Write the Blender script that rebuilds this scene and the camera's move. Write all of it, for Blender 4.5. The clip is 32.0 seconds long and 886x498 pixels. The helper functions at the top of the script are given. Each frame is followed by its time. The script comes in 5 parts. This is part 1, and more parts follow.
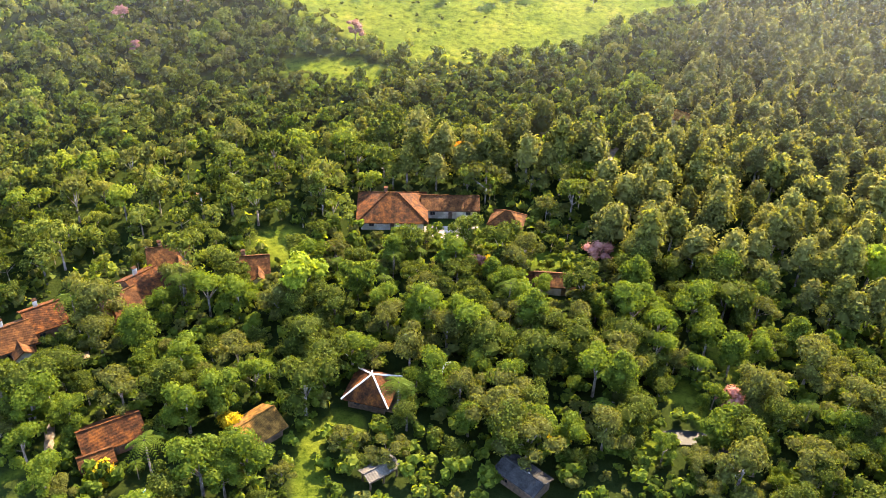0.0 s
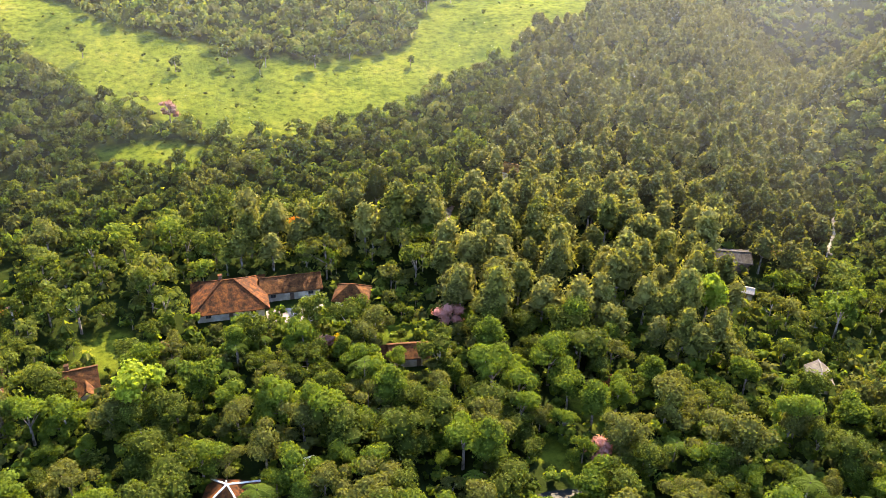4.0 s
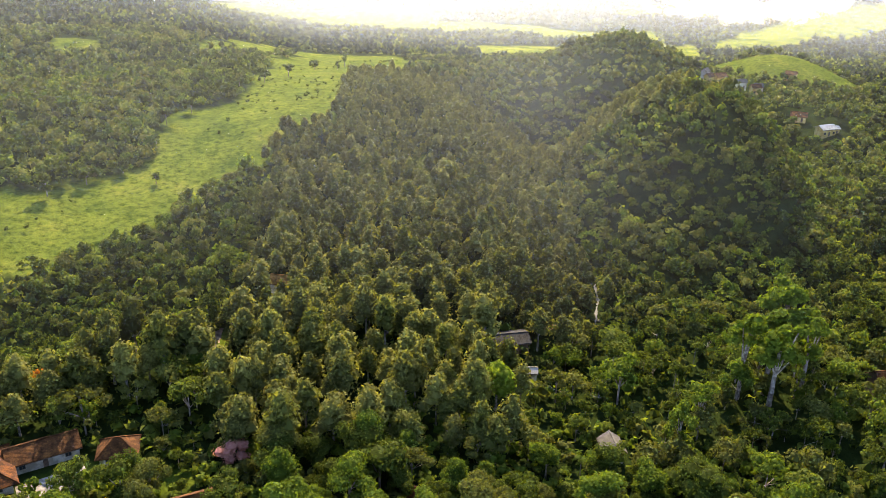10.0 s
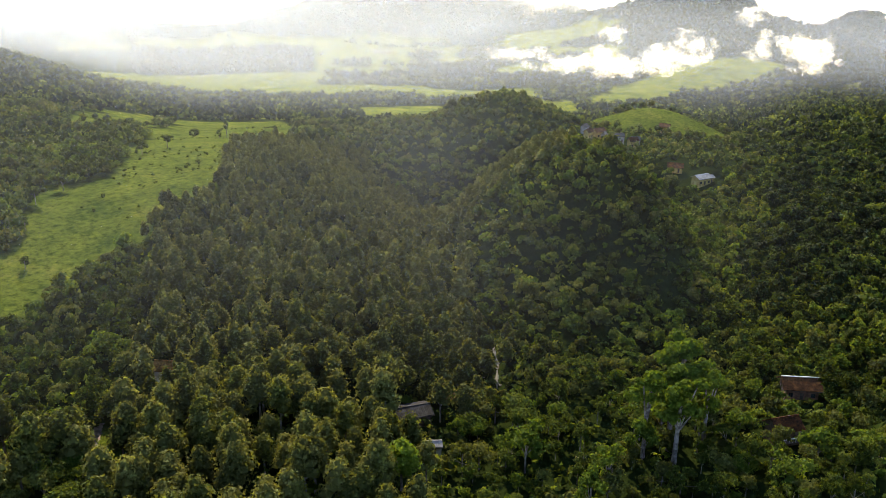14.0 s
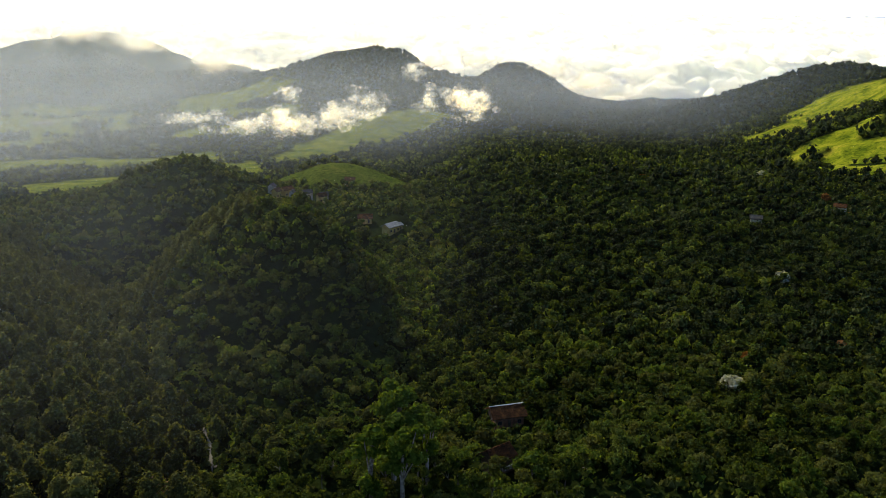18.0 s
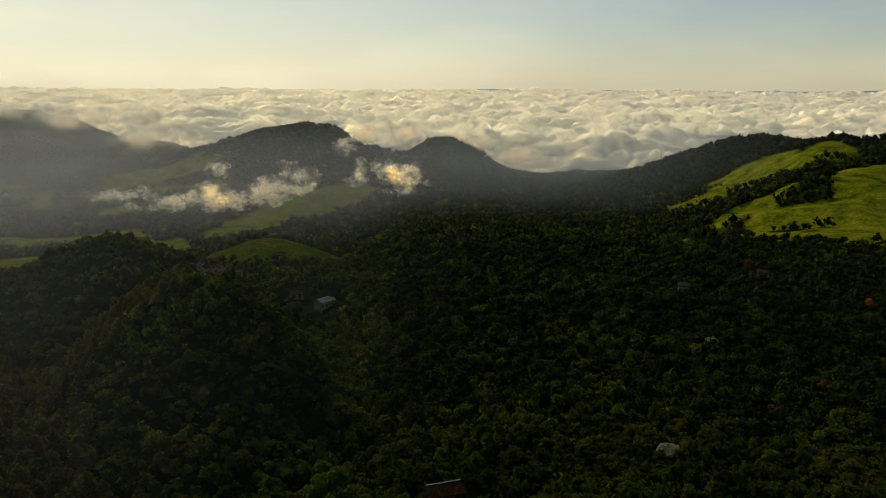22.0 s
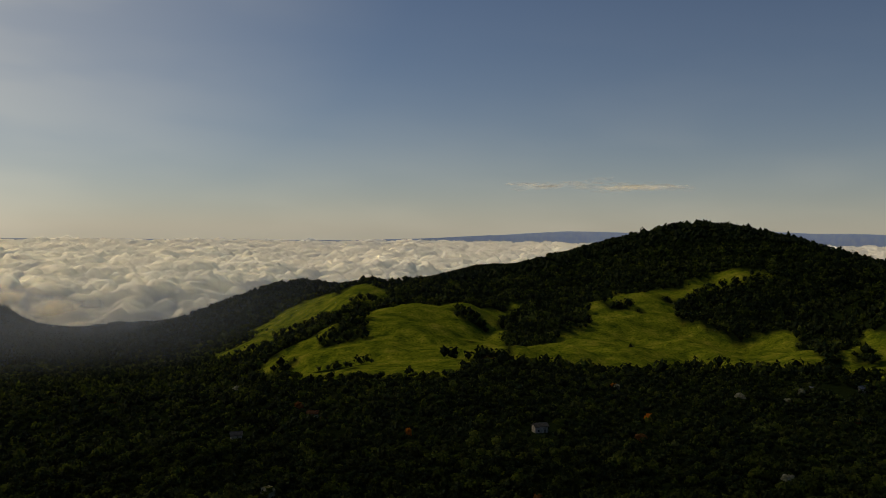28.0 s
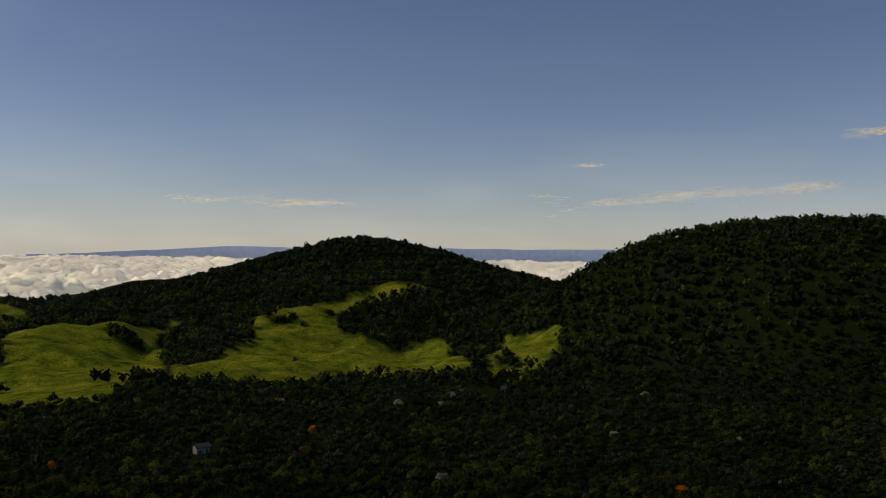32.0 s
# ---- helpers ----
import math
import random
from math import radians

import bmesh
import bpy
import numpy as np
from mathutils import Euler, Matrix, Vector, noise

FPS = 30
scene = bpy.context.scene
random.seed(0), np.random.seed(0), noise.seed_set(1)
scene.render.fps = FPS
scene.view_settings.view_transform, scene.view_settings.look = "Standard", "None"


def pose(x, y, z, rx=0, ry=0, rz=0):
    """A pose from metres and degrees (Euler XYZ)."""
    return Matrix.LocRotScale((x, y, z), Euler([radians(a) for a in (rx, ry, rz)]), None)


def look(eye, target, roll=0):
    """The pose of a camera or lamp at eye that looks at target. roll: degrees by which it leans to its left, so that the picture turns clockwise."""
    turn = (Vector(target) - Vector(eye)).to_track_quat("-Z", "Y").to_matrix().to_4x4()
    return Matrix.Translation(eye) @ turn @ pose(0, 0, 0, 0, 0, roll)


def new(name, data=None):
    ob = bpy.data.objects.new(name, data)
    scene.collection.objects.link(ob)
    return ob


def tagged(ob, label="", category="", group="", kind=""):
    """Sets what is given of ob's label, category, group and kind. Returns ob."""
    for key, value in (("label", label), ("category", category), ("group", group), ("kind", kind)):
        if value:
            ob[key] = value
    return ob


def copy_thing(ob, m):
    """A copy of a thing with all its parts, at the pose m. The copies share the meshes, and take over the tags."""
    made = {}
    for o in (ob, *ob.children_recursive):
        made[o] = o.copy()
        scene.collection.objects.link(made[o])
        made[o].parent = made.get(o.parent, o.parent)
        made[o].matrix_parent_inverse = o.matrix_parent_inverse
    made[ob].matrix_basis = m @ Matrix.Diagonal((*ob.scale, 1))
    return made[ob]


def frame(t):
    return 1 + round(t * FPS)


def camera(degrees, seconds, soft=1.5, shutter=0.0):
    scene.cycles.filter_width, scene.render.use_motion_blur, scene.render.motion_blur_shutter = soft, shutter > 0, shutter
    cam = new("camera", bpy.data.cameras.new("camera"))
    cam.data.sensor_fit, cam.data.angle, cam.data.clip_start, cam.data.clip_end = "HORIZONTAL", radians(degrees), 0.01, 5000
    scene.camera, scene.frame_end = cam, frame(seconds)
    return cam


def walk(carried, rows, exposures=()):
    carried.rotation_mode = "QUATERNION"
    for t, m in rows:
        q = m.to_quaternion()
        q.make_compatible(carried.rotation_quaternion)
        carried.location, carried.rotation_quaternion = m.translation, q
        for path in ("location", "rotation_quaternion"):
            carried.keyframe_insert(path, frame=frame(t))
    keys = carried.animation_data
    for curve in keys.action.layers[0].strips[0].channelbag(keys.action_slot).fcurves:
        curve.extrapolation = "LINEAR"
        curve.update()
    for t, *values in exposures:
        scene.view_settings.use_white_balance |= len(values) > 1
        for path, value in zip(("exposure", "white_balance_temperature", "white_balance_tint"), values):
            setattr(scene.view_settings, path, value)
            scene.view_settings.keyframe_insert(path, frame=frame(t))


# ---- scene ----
# ---- camera ----
cam = camera(53.8, 32.0, 0.6)
ROWS = [
    (0, -0.01, 0.03, 105.04, 0.084, -34.205, 2.730),
    (0.5, 0.02, 0.91, 104.99, -1.438, -33.676, 2.635),
    (1, 0.04, 1.79, 104.94, -2.988, -33.135, 2.470),
    (1.5, 0.06, 2.68, 104.89, -4.447, -32.632, 2.388),
    (2, 0.08, 3.57, 104.84, -5.892, -32.088, 2.338),
    (2.5, 0.11, 4.45, 104.79, -7.327, -31.546, 2.211),
    (4.5, 0.42, 7.80, 104.57, -13.378, -29.558, 2.006),
    (5, 0.55, 8.58, 104.49, -14.977, -28.999, 1.982),
    (5.5, 0.70, 9.35, 104.40, -16.523, -28.544, 1.957),
    (6, 0.86, 10.10, 104.31, -18.119, -27.980, 1.889),
    (6.5, 1.04, 10.84, 104.24, -19.689, -27.434, 1.860),
    (7, 1.24, 11.57, 104.19, -21.177, -26.872, 1.769),
    (7.5, 1.45, 12.29, 104.18, -22.554, -26.323, 1.706),
    (8, 1.67, 12.99, 104.22, -23.957, -25.789, 1.648),
    (8.5, 1.91, 13.68, 104.33, -25.182, -25.260, 1.569),
    (9, 2.17, 14.35, 104.50, -26.199, -24.764, 1.483),
    (9.5, 2.44, 15.00, 104.71, -27.205, -24.289, 1.418),
    (10, 2.73, 15.64, 104.95, -28.276, -23.811, 1.416),
    (10.5, 3.03, 16.28, 105.19, -29.312, -23.337, 1.371),
    (11, 3.35, 16.90, 105.42, -30.377, -22.834, 1.377),
    (11.5, 3.67, 17.53, 105.60, -31.065, -22.354, 1.299),
    (12, 4.01, 18.15, 105.73, -31.881, -21.856, 1.269),
    (12.5, 4.37, 18.79, 105.81, -32.642, -21.372, 1.242),
    (13, 4.77, 19.45, 105.86, -33.123, -20.881, 1.165),
    (13.5, 5.18, 20.12, 105.88, -34.062, -20.365, 1.061),
    (15.5, 6.82, 22.52, 105.79, -43.128, -18.112, 0.658),
    (16, 7.17, 22.97, 105.74, -45.847, -17.524, 0.619),
    (16.5, 7.49, 23.33, 105.67, -48.458, -17.015, 0.602),
    (17, 7.79, 23.62, 105.57, -50.821, -16.606, 0.574),
    (17.5, 8.06, 23.85, 105.45, -54.228, -16.296, 0.515),
    (18, 8.32, 24.03, 105.32, -56.291, -15.923, 0.467),
    (18.5, 8.58, 24.18, 105.19, -58.309, -15.414, 0.443),
    (19, 8.83, 24.31, 105.08, -60.406, -14.860, 0.419),
    (19.5, 9.09, 24.43, 104.99, -61.562, -14.648, 0.363),
    (20, 9.36, 24.56, 104.93, -61.909, -14.235, 0.331),
    (20.5, 9.60, 24.68, 104.92, -61.572, -13.417, 0.315),
    (21, 9.81, 24.77, 104.95, -61.166, -12.444, 0.350),
    (21.5, 10.00, 24.83, 105.01, -60.867, -11.513, 0.333),
    (22, 10.20, 24.88, 105.08, -60.749, -11.135, 0.292),
    (22.5, 10.43, 24.93, 105.14, -62.104, -10.173, 0.288),
    (23, 10.73, 24.99, 105.19, -63.747, -9.214, 0.291),
    (23.5, 11.10, 25.08, 105.21, -64.944, -8.319, 0.255),
    (24, 11.59, 25.20, 105.17, -65.954, -7.907, 0.247),
    (24.5, 12.23, 25.37, 105.09, -67.758, -6.945, 0.202),
    (26.5, 15.79, 26.32, 104.48, -78.178, -3.849, 0.392),
    (27, 16.69, 26.54, 104.30, -81.641, -2.900, 0.474),
    (27.5, 17.50, 26.71, 104.13, -85.729, -1.934, 0.490),
    (28, 18.16, 26.81, 103.98, -89.843, -1.255, 0.565),
    (28.5, 18.68, 26.85, 103.84, -93.026, -0.613, 0.613),
    (29, 19.10, 26.83, 103.71, -94.950, -0.046, 0.615),
    (29.5, 19.44, 26.77, 103.58, -97.201, -0.061, 0.643),
    (30, 19.73, 26.67, 103.45, -100.693, -0.030, 0.611),
    (30.5, 19.99, 26.57, 103.33, -104.230, -0.011, 0.621),
    (31, 20.24, 26.46, 103.20, -107.378, 0.011, 0.652),
    (31.5, 20.51, 26.35, 103.07, -109.986, -0.005, 0.678),
    (32, 20.81, 26.27, 102.94, -111.605, -0.030, 0.691),
]
EXPOSURES = [(0, 3.45, 7400, 22), (6, 3.05, 7300, 22), (9, 2.7, 7200, 20), (13, 1.8, 6700, 16), (16, 1.05, 6500, 13), (19, 0.0, 6400, 9), (23, -1.55, 7400, 8), (26.5, -1.88, 7000, 12), (28, -1.8, 6800, 15), (32, -1.4, 6400, 19)]
walk(cam, [(t, pose(x, y, z, 0, 0, yaw) @ pose(0, 0, 0, 90 + pitch) @ pose(0, 0, 0, 0, 0, roll)) for t, x, y, z, yaw, pitch, roll in ROWS], EXPOSURES)

# ---- sky and sun ----
SUN_AZ, SUN_EL = radians(-25), radians(37)
SUN_DIR = Vector((-math.sin(SUN_AZ) * math.cos(SUN_EL), math.cos(SUN_AZ) * math.cos(SUN_EL), math.sin(SUN_EL)))
world = bpy.data.worlds.new("sky")
scene.world = world
world.use_nodes = True
wn = world.node_tree
sky = wn.nodes.new("ShaderNodeTexSky")
sky.sky_type, sky.sun_disc = "NISHITA", False
sky.sun_elevation, sky.sun_rotation = SUN_EL, -SUN_AZ
sky.altitude, sky.air_density, sky.dust_density, sky.ozone_density = 900, 0.95, 0.5, 3.0
wn.nodes["Background"].inputs["Strength"].default_value = 0.15
wn.links.new(sky.outputs["Color"], wn.nodes["Background"].inputs["Color"])
sun = new("sun", bpy.data.lights.new("sun", "SUN"))
sun.data.energy, sun.data.angle, sun.data.color = 3.7, radians(0.6), (1.0, 0.86, 0.6)
sun.matrix_world = look(SUN_DIR * 500, (0, 0, 0))
scene.cycles.transparent_max_bounces = 128


# ---- arithmetic ----
def lattice(ix, iy, seed):
    n = (ix.astype(np.int64) * 374761393 + iy.astype(np.int64) * 668265263 + seed * 2147483647) & 0xFFFFFFFF
    n = ((n ^ (n >> 13)) * 1274126177) & 0xFFFFFFFF
    return ((n ^ (n >> 16)) & 0xFFFF) / 65535.0


def value_noise(x, y, seed=0):
    ix, iy = np.floor(x), np.floor(y)
    u, v = x - ix, y - iy
    u, v = u * u * (3 - 2 * u), v * v * (3 - 2 * v)
    a, b = lattice(ix, iy, seed), lattice(ix + 1, iy, seed)
    c, d = lattice(ix, iy + 1, seed), lattice(ix + 1, iy + 1, seed)
    return (a * (1 - u) + b * u) * (1 - v) + (c * (1 - u) + d * u) * v


def fbm(x, y, scale, octaves=3, seed=0):
    total, weight, norm = 0.0, 1.0, 0.0
    for k in range(octaves):
        total = total + weight * value_noise(x / scale * 2**k + 17.3 * k, y / scale * 2**k - 9.1 * k, seed + k)
        norm += weight
        weight *= 0.5
    return total / norm


def at(az, d):
    """A place in plan from a bearing (degrees to the left of north) and a distance from the middle of the flight."""
    return 12 - d * math.sin(radians(az)), 24 + d * math.cos(radians(az))


def polar(x, y):
    return np.degrees(np.arctan2(-(x - 12), y - 24)), np.hypot(x - 12, y - 24)


def smooth(a, b, v):
    t = np.clip((v - a) / (b - a), 0, 1)
    return t * t * (3 - 2 * t)


def hill(x, y, az, d, height, across, along, power=1.0):
    """A rounded hill; across: its half width at right angles to the bearing, along: its half depth."""
    cx, cy = at(az, d)
    s, c = math.sin(radians(az)), math.cos(radians(az))
    u, v = (x - cx) * c + (y - cy) * s, -(x - cx) * s + (y - cy) * c
    q = (u / across) ** 2 + (v / along) ** 2
    return height * np.exp(-(q**power) / 2)


def ridge(x, y, a, b, za, zb, half):
    """A spur from a to b in plan, its crest going from za to zb."""
    ax, ay, bx, by = *a, *b
    lx, ly = bx - ax, by - ay
    t = np.clip(((x - ax) * lx + (y - ay) * ly) / (lx * lx + ly * ly), 0, 1)
    q = np.hypot(x - ax - t * lx, y - ay - t * ly) / half
    return (za + (zb - za) * t) * np.exp(-q * q / 2)


def strip(x, y, *line):
    """How far inside a strip: under 1 within it. line: x, y, half width."""
    best = np.full(np.shape(x), 99.0)
    for (ax, ay, ra), (bx, by, rb) in zip(line, line[1:]):
        lx, ly = bx - ax, by - ay
        t = np.clip(((x - ax) * lx + (y - ay) * ly) / (lx * lx + ly * ly), 0, 1)
        best = np.minimum(best, np.hypot(x - ax - t * lx, y - ay - t * ly) / (ra + (rb - ra) * t))
    return best


def patch(x, y, cx, cy, rx, ry, turn=0.0):
    c, s = math.cos(radians(turn)), math.sin(radians(turn))
    return np.hypot(((x - cx) * c + (y - cy) * s) / rx, (-(x - cx) * s + (y - cy) * c) / ry)


# ---- the lie of the land ----
def ground_z(x, y):
    x, y = np.asarray(x, float), np.asarray(y, float)
    az, d = polar(x, y)
    valley = smooth(-86, -72, az)
    z = -valley * 160 * (1 - np.exp(-np.maximum(0, d - 540) / 850)) - (1 - valley) * 70 * smooth(1250, 1700, d) * smooth(-94, -84, az) - 190 * smooth(2500, 4300, d)
    z = z + (fbm(x, y, 130, 3, 5) - 0.5) * 8 * smooth(60, 300, d)
    # wooded knolls of the middle distance, with the ravines round them
    z = z + hill(x, y, -24, 325, 13, 70, 70) + hill(x, y, -43.6, 300, 28, 29, 42, 1.25) + hill(x, y, -49.6, 262, 15, 12, 24) + hill(x, y, -46.5, 283, 7, 10, 14)
    z = z - hill(x, y, -33.5, 345, 17, 20, 55) - hill(x, y, -54, 285, 9, 18, 60) - hill(x, y, -42.5, 385, 17, 60, 28) - hill(x, y, -37, 215, 8, 12, 50)
    z = z + hill(x, y, -39.2, 500, 23, 30, 42) + hill(x, y, -32.5, 545, 4, 50, 30) - 15 * smooth(430, 560, d) * smooth(-8, -20, az) * smooth(-60, -54, az)
    z = z + hill(x, y, -49.2, 590, 21, 32, 26)
    z = z + hill(x, y, 18, 330, 22, 110, 60) + hill(x, y, 1, 1150, 100, 150, 260)
    # the mountain with its spur, and the ranges behind
    z = z + hill(x, y, -50.3, 2380, 143, 180, 240, 0.9) + np.maximum(ridge(x, y, at(-45.3, 1060), at(-53.5, 1500), 3, 30, 62), ridge(x, y, at(-53.5, 1500), at(-53, 2100), 30, 60, 90))
    z = z + hill(x, y, -60.9, 2800, 74, 100, 200) + hill(x, y, -43.3, 2900, 46, 120, 180) + hill(x, y, -37.5, 3300, 172, 220, 260) + hill(x, y, -30, 3400, 175, 260, 300) + hill(x, y, -33.5, 3000, 60, 110, 160)
    z = z + hill(x, y, -69, 3200, 20, 140, 150) - hill(x, y, -67.5, 2700, 40, 170, 500)
    z = z + hill(x, y, -80.2, 1720, 78, 115, 220) + hill(x, y, -74, 1750, 34, 110, 200)
    # grassy hills
    spurs = (
        ridge(x, y, at(-75.2, 1060), at(-87, 1400), 4, 22, 85), ridge(x, y, at(-87, 1400), at(-93, 1450), 22, 6, 110),
        ridge(x, y, at(-77.5, 760), at(-87, 960), 0, 26, 70), ridge(x, y, at(-87, 960), at(-96, 1080), 22, 14, 75), ridge(x, y, at(-96, 1080), at(-113, 1250), 14, 26, 95),
        ridge(x, y, at(-99, 800), at(-104, 1100), 4, 18, 50),
    )
    z = z + np.max(spurs, axis=0) - ridge(x, y, at(-93, 800), at(-94, 1030), 5, 12, 26)
    z = z + hill(x, y, -107.5, 1600, 102, 160, 260) + hill(x, y, -99, 1600, 34, 150, 200) + hill(x, y, -117, 1600, 22, 110, 200)
    z = z + hill(x, y, -137, 900, 128, 192, 200, 1.9) + hill(x, y, -121, 980, 58, 70, 120)
    z = z - np.abs(fbm(x, y, 110, 3, 61) - 0.5) * 42 * smooth(640, 760, d) * smooth(1500, 1200, d) * smooth(-73, -78, az) * smooth(-122, -116, az)
    z = z + (np.abs(fbm(x, y, 70, 3, 64) - 0.5) - 0.14) * 28 * smooth(660, 760, d) * smooth(1500, 1200, d) * smooth(-73, -78, az) * smooth(-122, -116, az)
    z = z + (fbm(x, y, 210, 4, 9) - 0.5) * 30 * smooth(1300, 1900, d) - np.abs(fbm(x, y, 300, 3, 19) - 0.5) * 90 * smooth(1900, 2600, d) * smooth(3900, 3300, d)
    z = z + (fbm(x, y, 120, 3, 29) - 0.5) * 30 * smooth(1900, 2200, d)
    return z


# outlines of the hill pastures: bearing, distance
HILL_PASTURES = (
    ((-77.4, 770), (-78, 850), (-83.2, 905), (-86.9, 990), (-90.3, 1010), (-96, 1130), (-94.6, 1080), (-93.4, 960), (-93.6, 897), (-93.9, 750), (-92.5, 690), (-90.2, 612), (-83.9, 612), (-80.5, 635)),
    ((-93.9, 741), (-97.6, 886), (-99.5, 931), (-98.7, 1050), (-100.6, 1085), (-105, 1130), (-106.8, 1225), (-110.3, 1210), (-105.3, 1063), (-104.4, 1024), (-104.8, 952), (-108.2, 940), (-111.3, 941), (-113.1, 735), (-109.5, 690), (-104.9, 710), (-101.3, 700), (-97.2, 690), (-94, 700)),
    ((-113.8, 690), (-115.4, 880), (-119, 800), (-118.4, 730), (-116.3, 690)),
    ((-74.7, 1150), (-75.8, 1300), (-81, 1390), (-84.4, 1400), (-87.3, 1420), (-86.6, 1380), (-85.7, 1160), (-82, 1140), (-79.3, 1110), (-77.6, 1090)),
)


# outline of the long pasture: bearing, distance
MAIN_PASTURE = (
    (21, 305), (17, 278), (13.5, 252), (9, 232), (5.6, 219), (1, 222), (-1.9, 234), (-5.6, 238), (-10.6, 260), (-14.3, 280), (-16.3, 300), (-19.5, 308), (-20.4, 384),
    (-14.8, 440), (-13.5, 354), (-9.6, 338), (-6.4, 295), (-2.9, 282), (1.2, 277), (4.8, 283), (12, 300), (17, 325), (21, 338),
)
# outlines of the fields on the valley floor: bearing, distance
FIELDS = (
    ((-28.8, 700), (-30.1, 955), (-36.4, 966), (-37, 690), (-32.8, 740)), ((-31.6, 1030), (-36.5, 1202), (-41.6, 1324), (-41.8, 1090), (-36.5, 1060)), ((-41, 880), (-41.5, 1080), (-44, 1125), (-44.4, 900)),
    ((-11, 505), (-11.4, 585), (-16.9, 783), (-16.6, 620)), ((-3, 495), (-4, 590), (-6.2, 540), (-5.9, 505)), ((-14.8, 436), (-18.3, 690), (-24.5, 760), (-25.4, 468), (-20.3, 384)), ((-22.6, 750), (-24.9, 700), (-25.6, 474), (-22.8, 458)),
)


def within(a, b, outline):
    """1 inside a closed outline."""
    inside = np.zeros(np.shape(a), bool)
    for (a0, b0), (a1, b1) in zip(outline, outline[1:] + outline[:1]):
        if a0 != a1:
            inside ^= ((a0 > a) != (a1 > a)) & (b < (b1 - b0) * (a - a0) / (a1 - a0) + b0)
    return inside.astype(float)


def grass(x, y):
    """Over 0.5 where the land is open pasture."""
    x, y = np.asarray(x, float), np.asarray(y, float)
    az, d = polar(x, y)
    ragged = (fbm(x, y, 45, 3, 21) - 0.5)
    q = patch(x, y, -34, 237, 17, 8)
    q = np.where(within(az + ragged * 1.4, d + ragged * 34, MAIN_PASTURE) > 0.5, 0.4, q)
    q = np.minimum(q, strip(x, y, (119, 555, 9), (170, 548, 11)))
    for cx, cy, rx, ry, turn in ((268, 488, 34, 28, 0), (335, 474, 32, 26, -20), (415, 460, 34, 40, 0), (330, 530, 70, 26, -30), (400, 550, 80, 30, -30), (230, 690, 80, 26, -20), (345, 760, 90, 30, -20), (440, 640, 70, 24, -35), (520, 700, 120, 40, -40)):
        q = np.minimum(q, patch(x, y, cx, cy, rx, ry, turn))
    q = np.minimum(q, patch(x, y, *at(-49.8, 572), 42, 26, -42))
    q = np.minimum(q, strip(x, y, (*at(-45.3, 1050), 22), (*at(-49, 1250), 62), (*at(-53, 1490), 92), (*at(-55.3, 1560), 70)))
    open_land = ((d > 1130) & (d < 1560)) | ((d > 1560) & (d < 2450) & ((az < -27) | (d > 2000)))
    fields = open_land & (az > -47) & (az < -12) & (fbm(x, y, 120, 3, 33) + 0.25 * (fbm(x, y, 500, 2, 34) - 0.5) > 0.42)
    q = np.where(fields, 0.5, q)
    for shape in FIELDS:
        q = np.where(within(az + ragged * 1.6, d + ragged * 70, shape) > 0.5, 0.4, q)
    hills = np.zeros(np.shape(x))
    for shape in HILL_PASTURES:
        hills = np.maximum(hills, within(az + (fbm(x, y, 34, 3, 22) - 0.5) * 0.5, d + ragged * 34, shape))
    hills = hills * (fbm(x, y, 60, 3, 44) < 0.73)
    return np.maximum(np.where(q + ragged * 0.7 < 1, 1.0, 0.0), hills)


# clearings among the trees near the houses: x, y, half sizes, turn
CLEAR = (
    (-19, 91, 2.2, 11, 8), (-15, 102, 3, 2.5, 0), (-23, 109, 3, 1.5, 20), (34, 99, 3, 2.5, 0), (-35, 153, 5, 6, 0), (21, 152, 4, 3, 0), (45, 108, 2, 8, 12), (54, 121, 2.5, 9, 25),
    (-66, 111, 1.0, 10, 62), (-60, 94, 0.9, 12, -20), (42, 112, 2.5, 2, 0), (3, 161, 7, 3, 0), (40, 196, 4, 7, 0), (12, 158, 3, 3, 0),
)


def cleared(x, y):
    q = np.full(np.shape(x), 9.0)
    for row in CLEAR:
        q = np.minimum(q, patch(x, y, *row))
    return q


# ---- materials ----
def material(name):
    m = bpy.data.materials.new(name)
    m.use_nodes = True
    nt = m.node_tree
    return m, nt, nt.nodes["Principled BSDF"], nt.nodes["Material Output"]


def link(nt, a, out, b, into):
    nt.links.new(a.outputs[out], b.inputs[into])


def ramp(nt, stops):
    r = nt.nodes.new("ShaderNodeValToRGB")
    while len(r.color_ramp.elements) < len(stops):
        r.color_ramp.elements.new(0.5)
    for e, (p, c) in zip(r.color_ramp.elements, stops):
        e.position, e.color = p, (*c, 1)
    return r


def noise_node(nt, scale, detail=4.0, rough=0.55):
    n, c = nt.nodes.new("ShaderNodeTexNoise"), nt.nodes.new("ShaderNodeTexCoord")
    n.inputs["Scale"].default_value, n.inputs["Detail"].default_value, n.inputs["Roughness"].default_value = scale, detail, rough
    link(nt, c, "Object", n, "Vector")
    return n


def mixed(nt, kind, factor, a, b):
    """A colour mix of two colour sockets; factor: a socket or a number."""
    n = nt.nodes.new("ShaderNodeMix")
    n.data_type, n.blend_type = "RGBA", kind
    for k, v in ((0, factor), (6, a), (7, b)):
        if isinstance(v, (int, float)):
            n.inputs[k].default_value = v
        elif isinstance(v, tuple):
            n.inputs[k].default_value = (*v, 1)
        else:
            nt.links.new(v, n.inputs[k])
    return n.outputs[2]


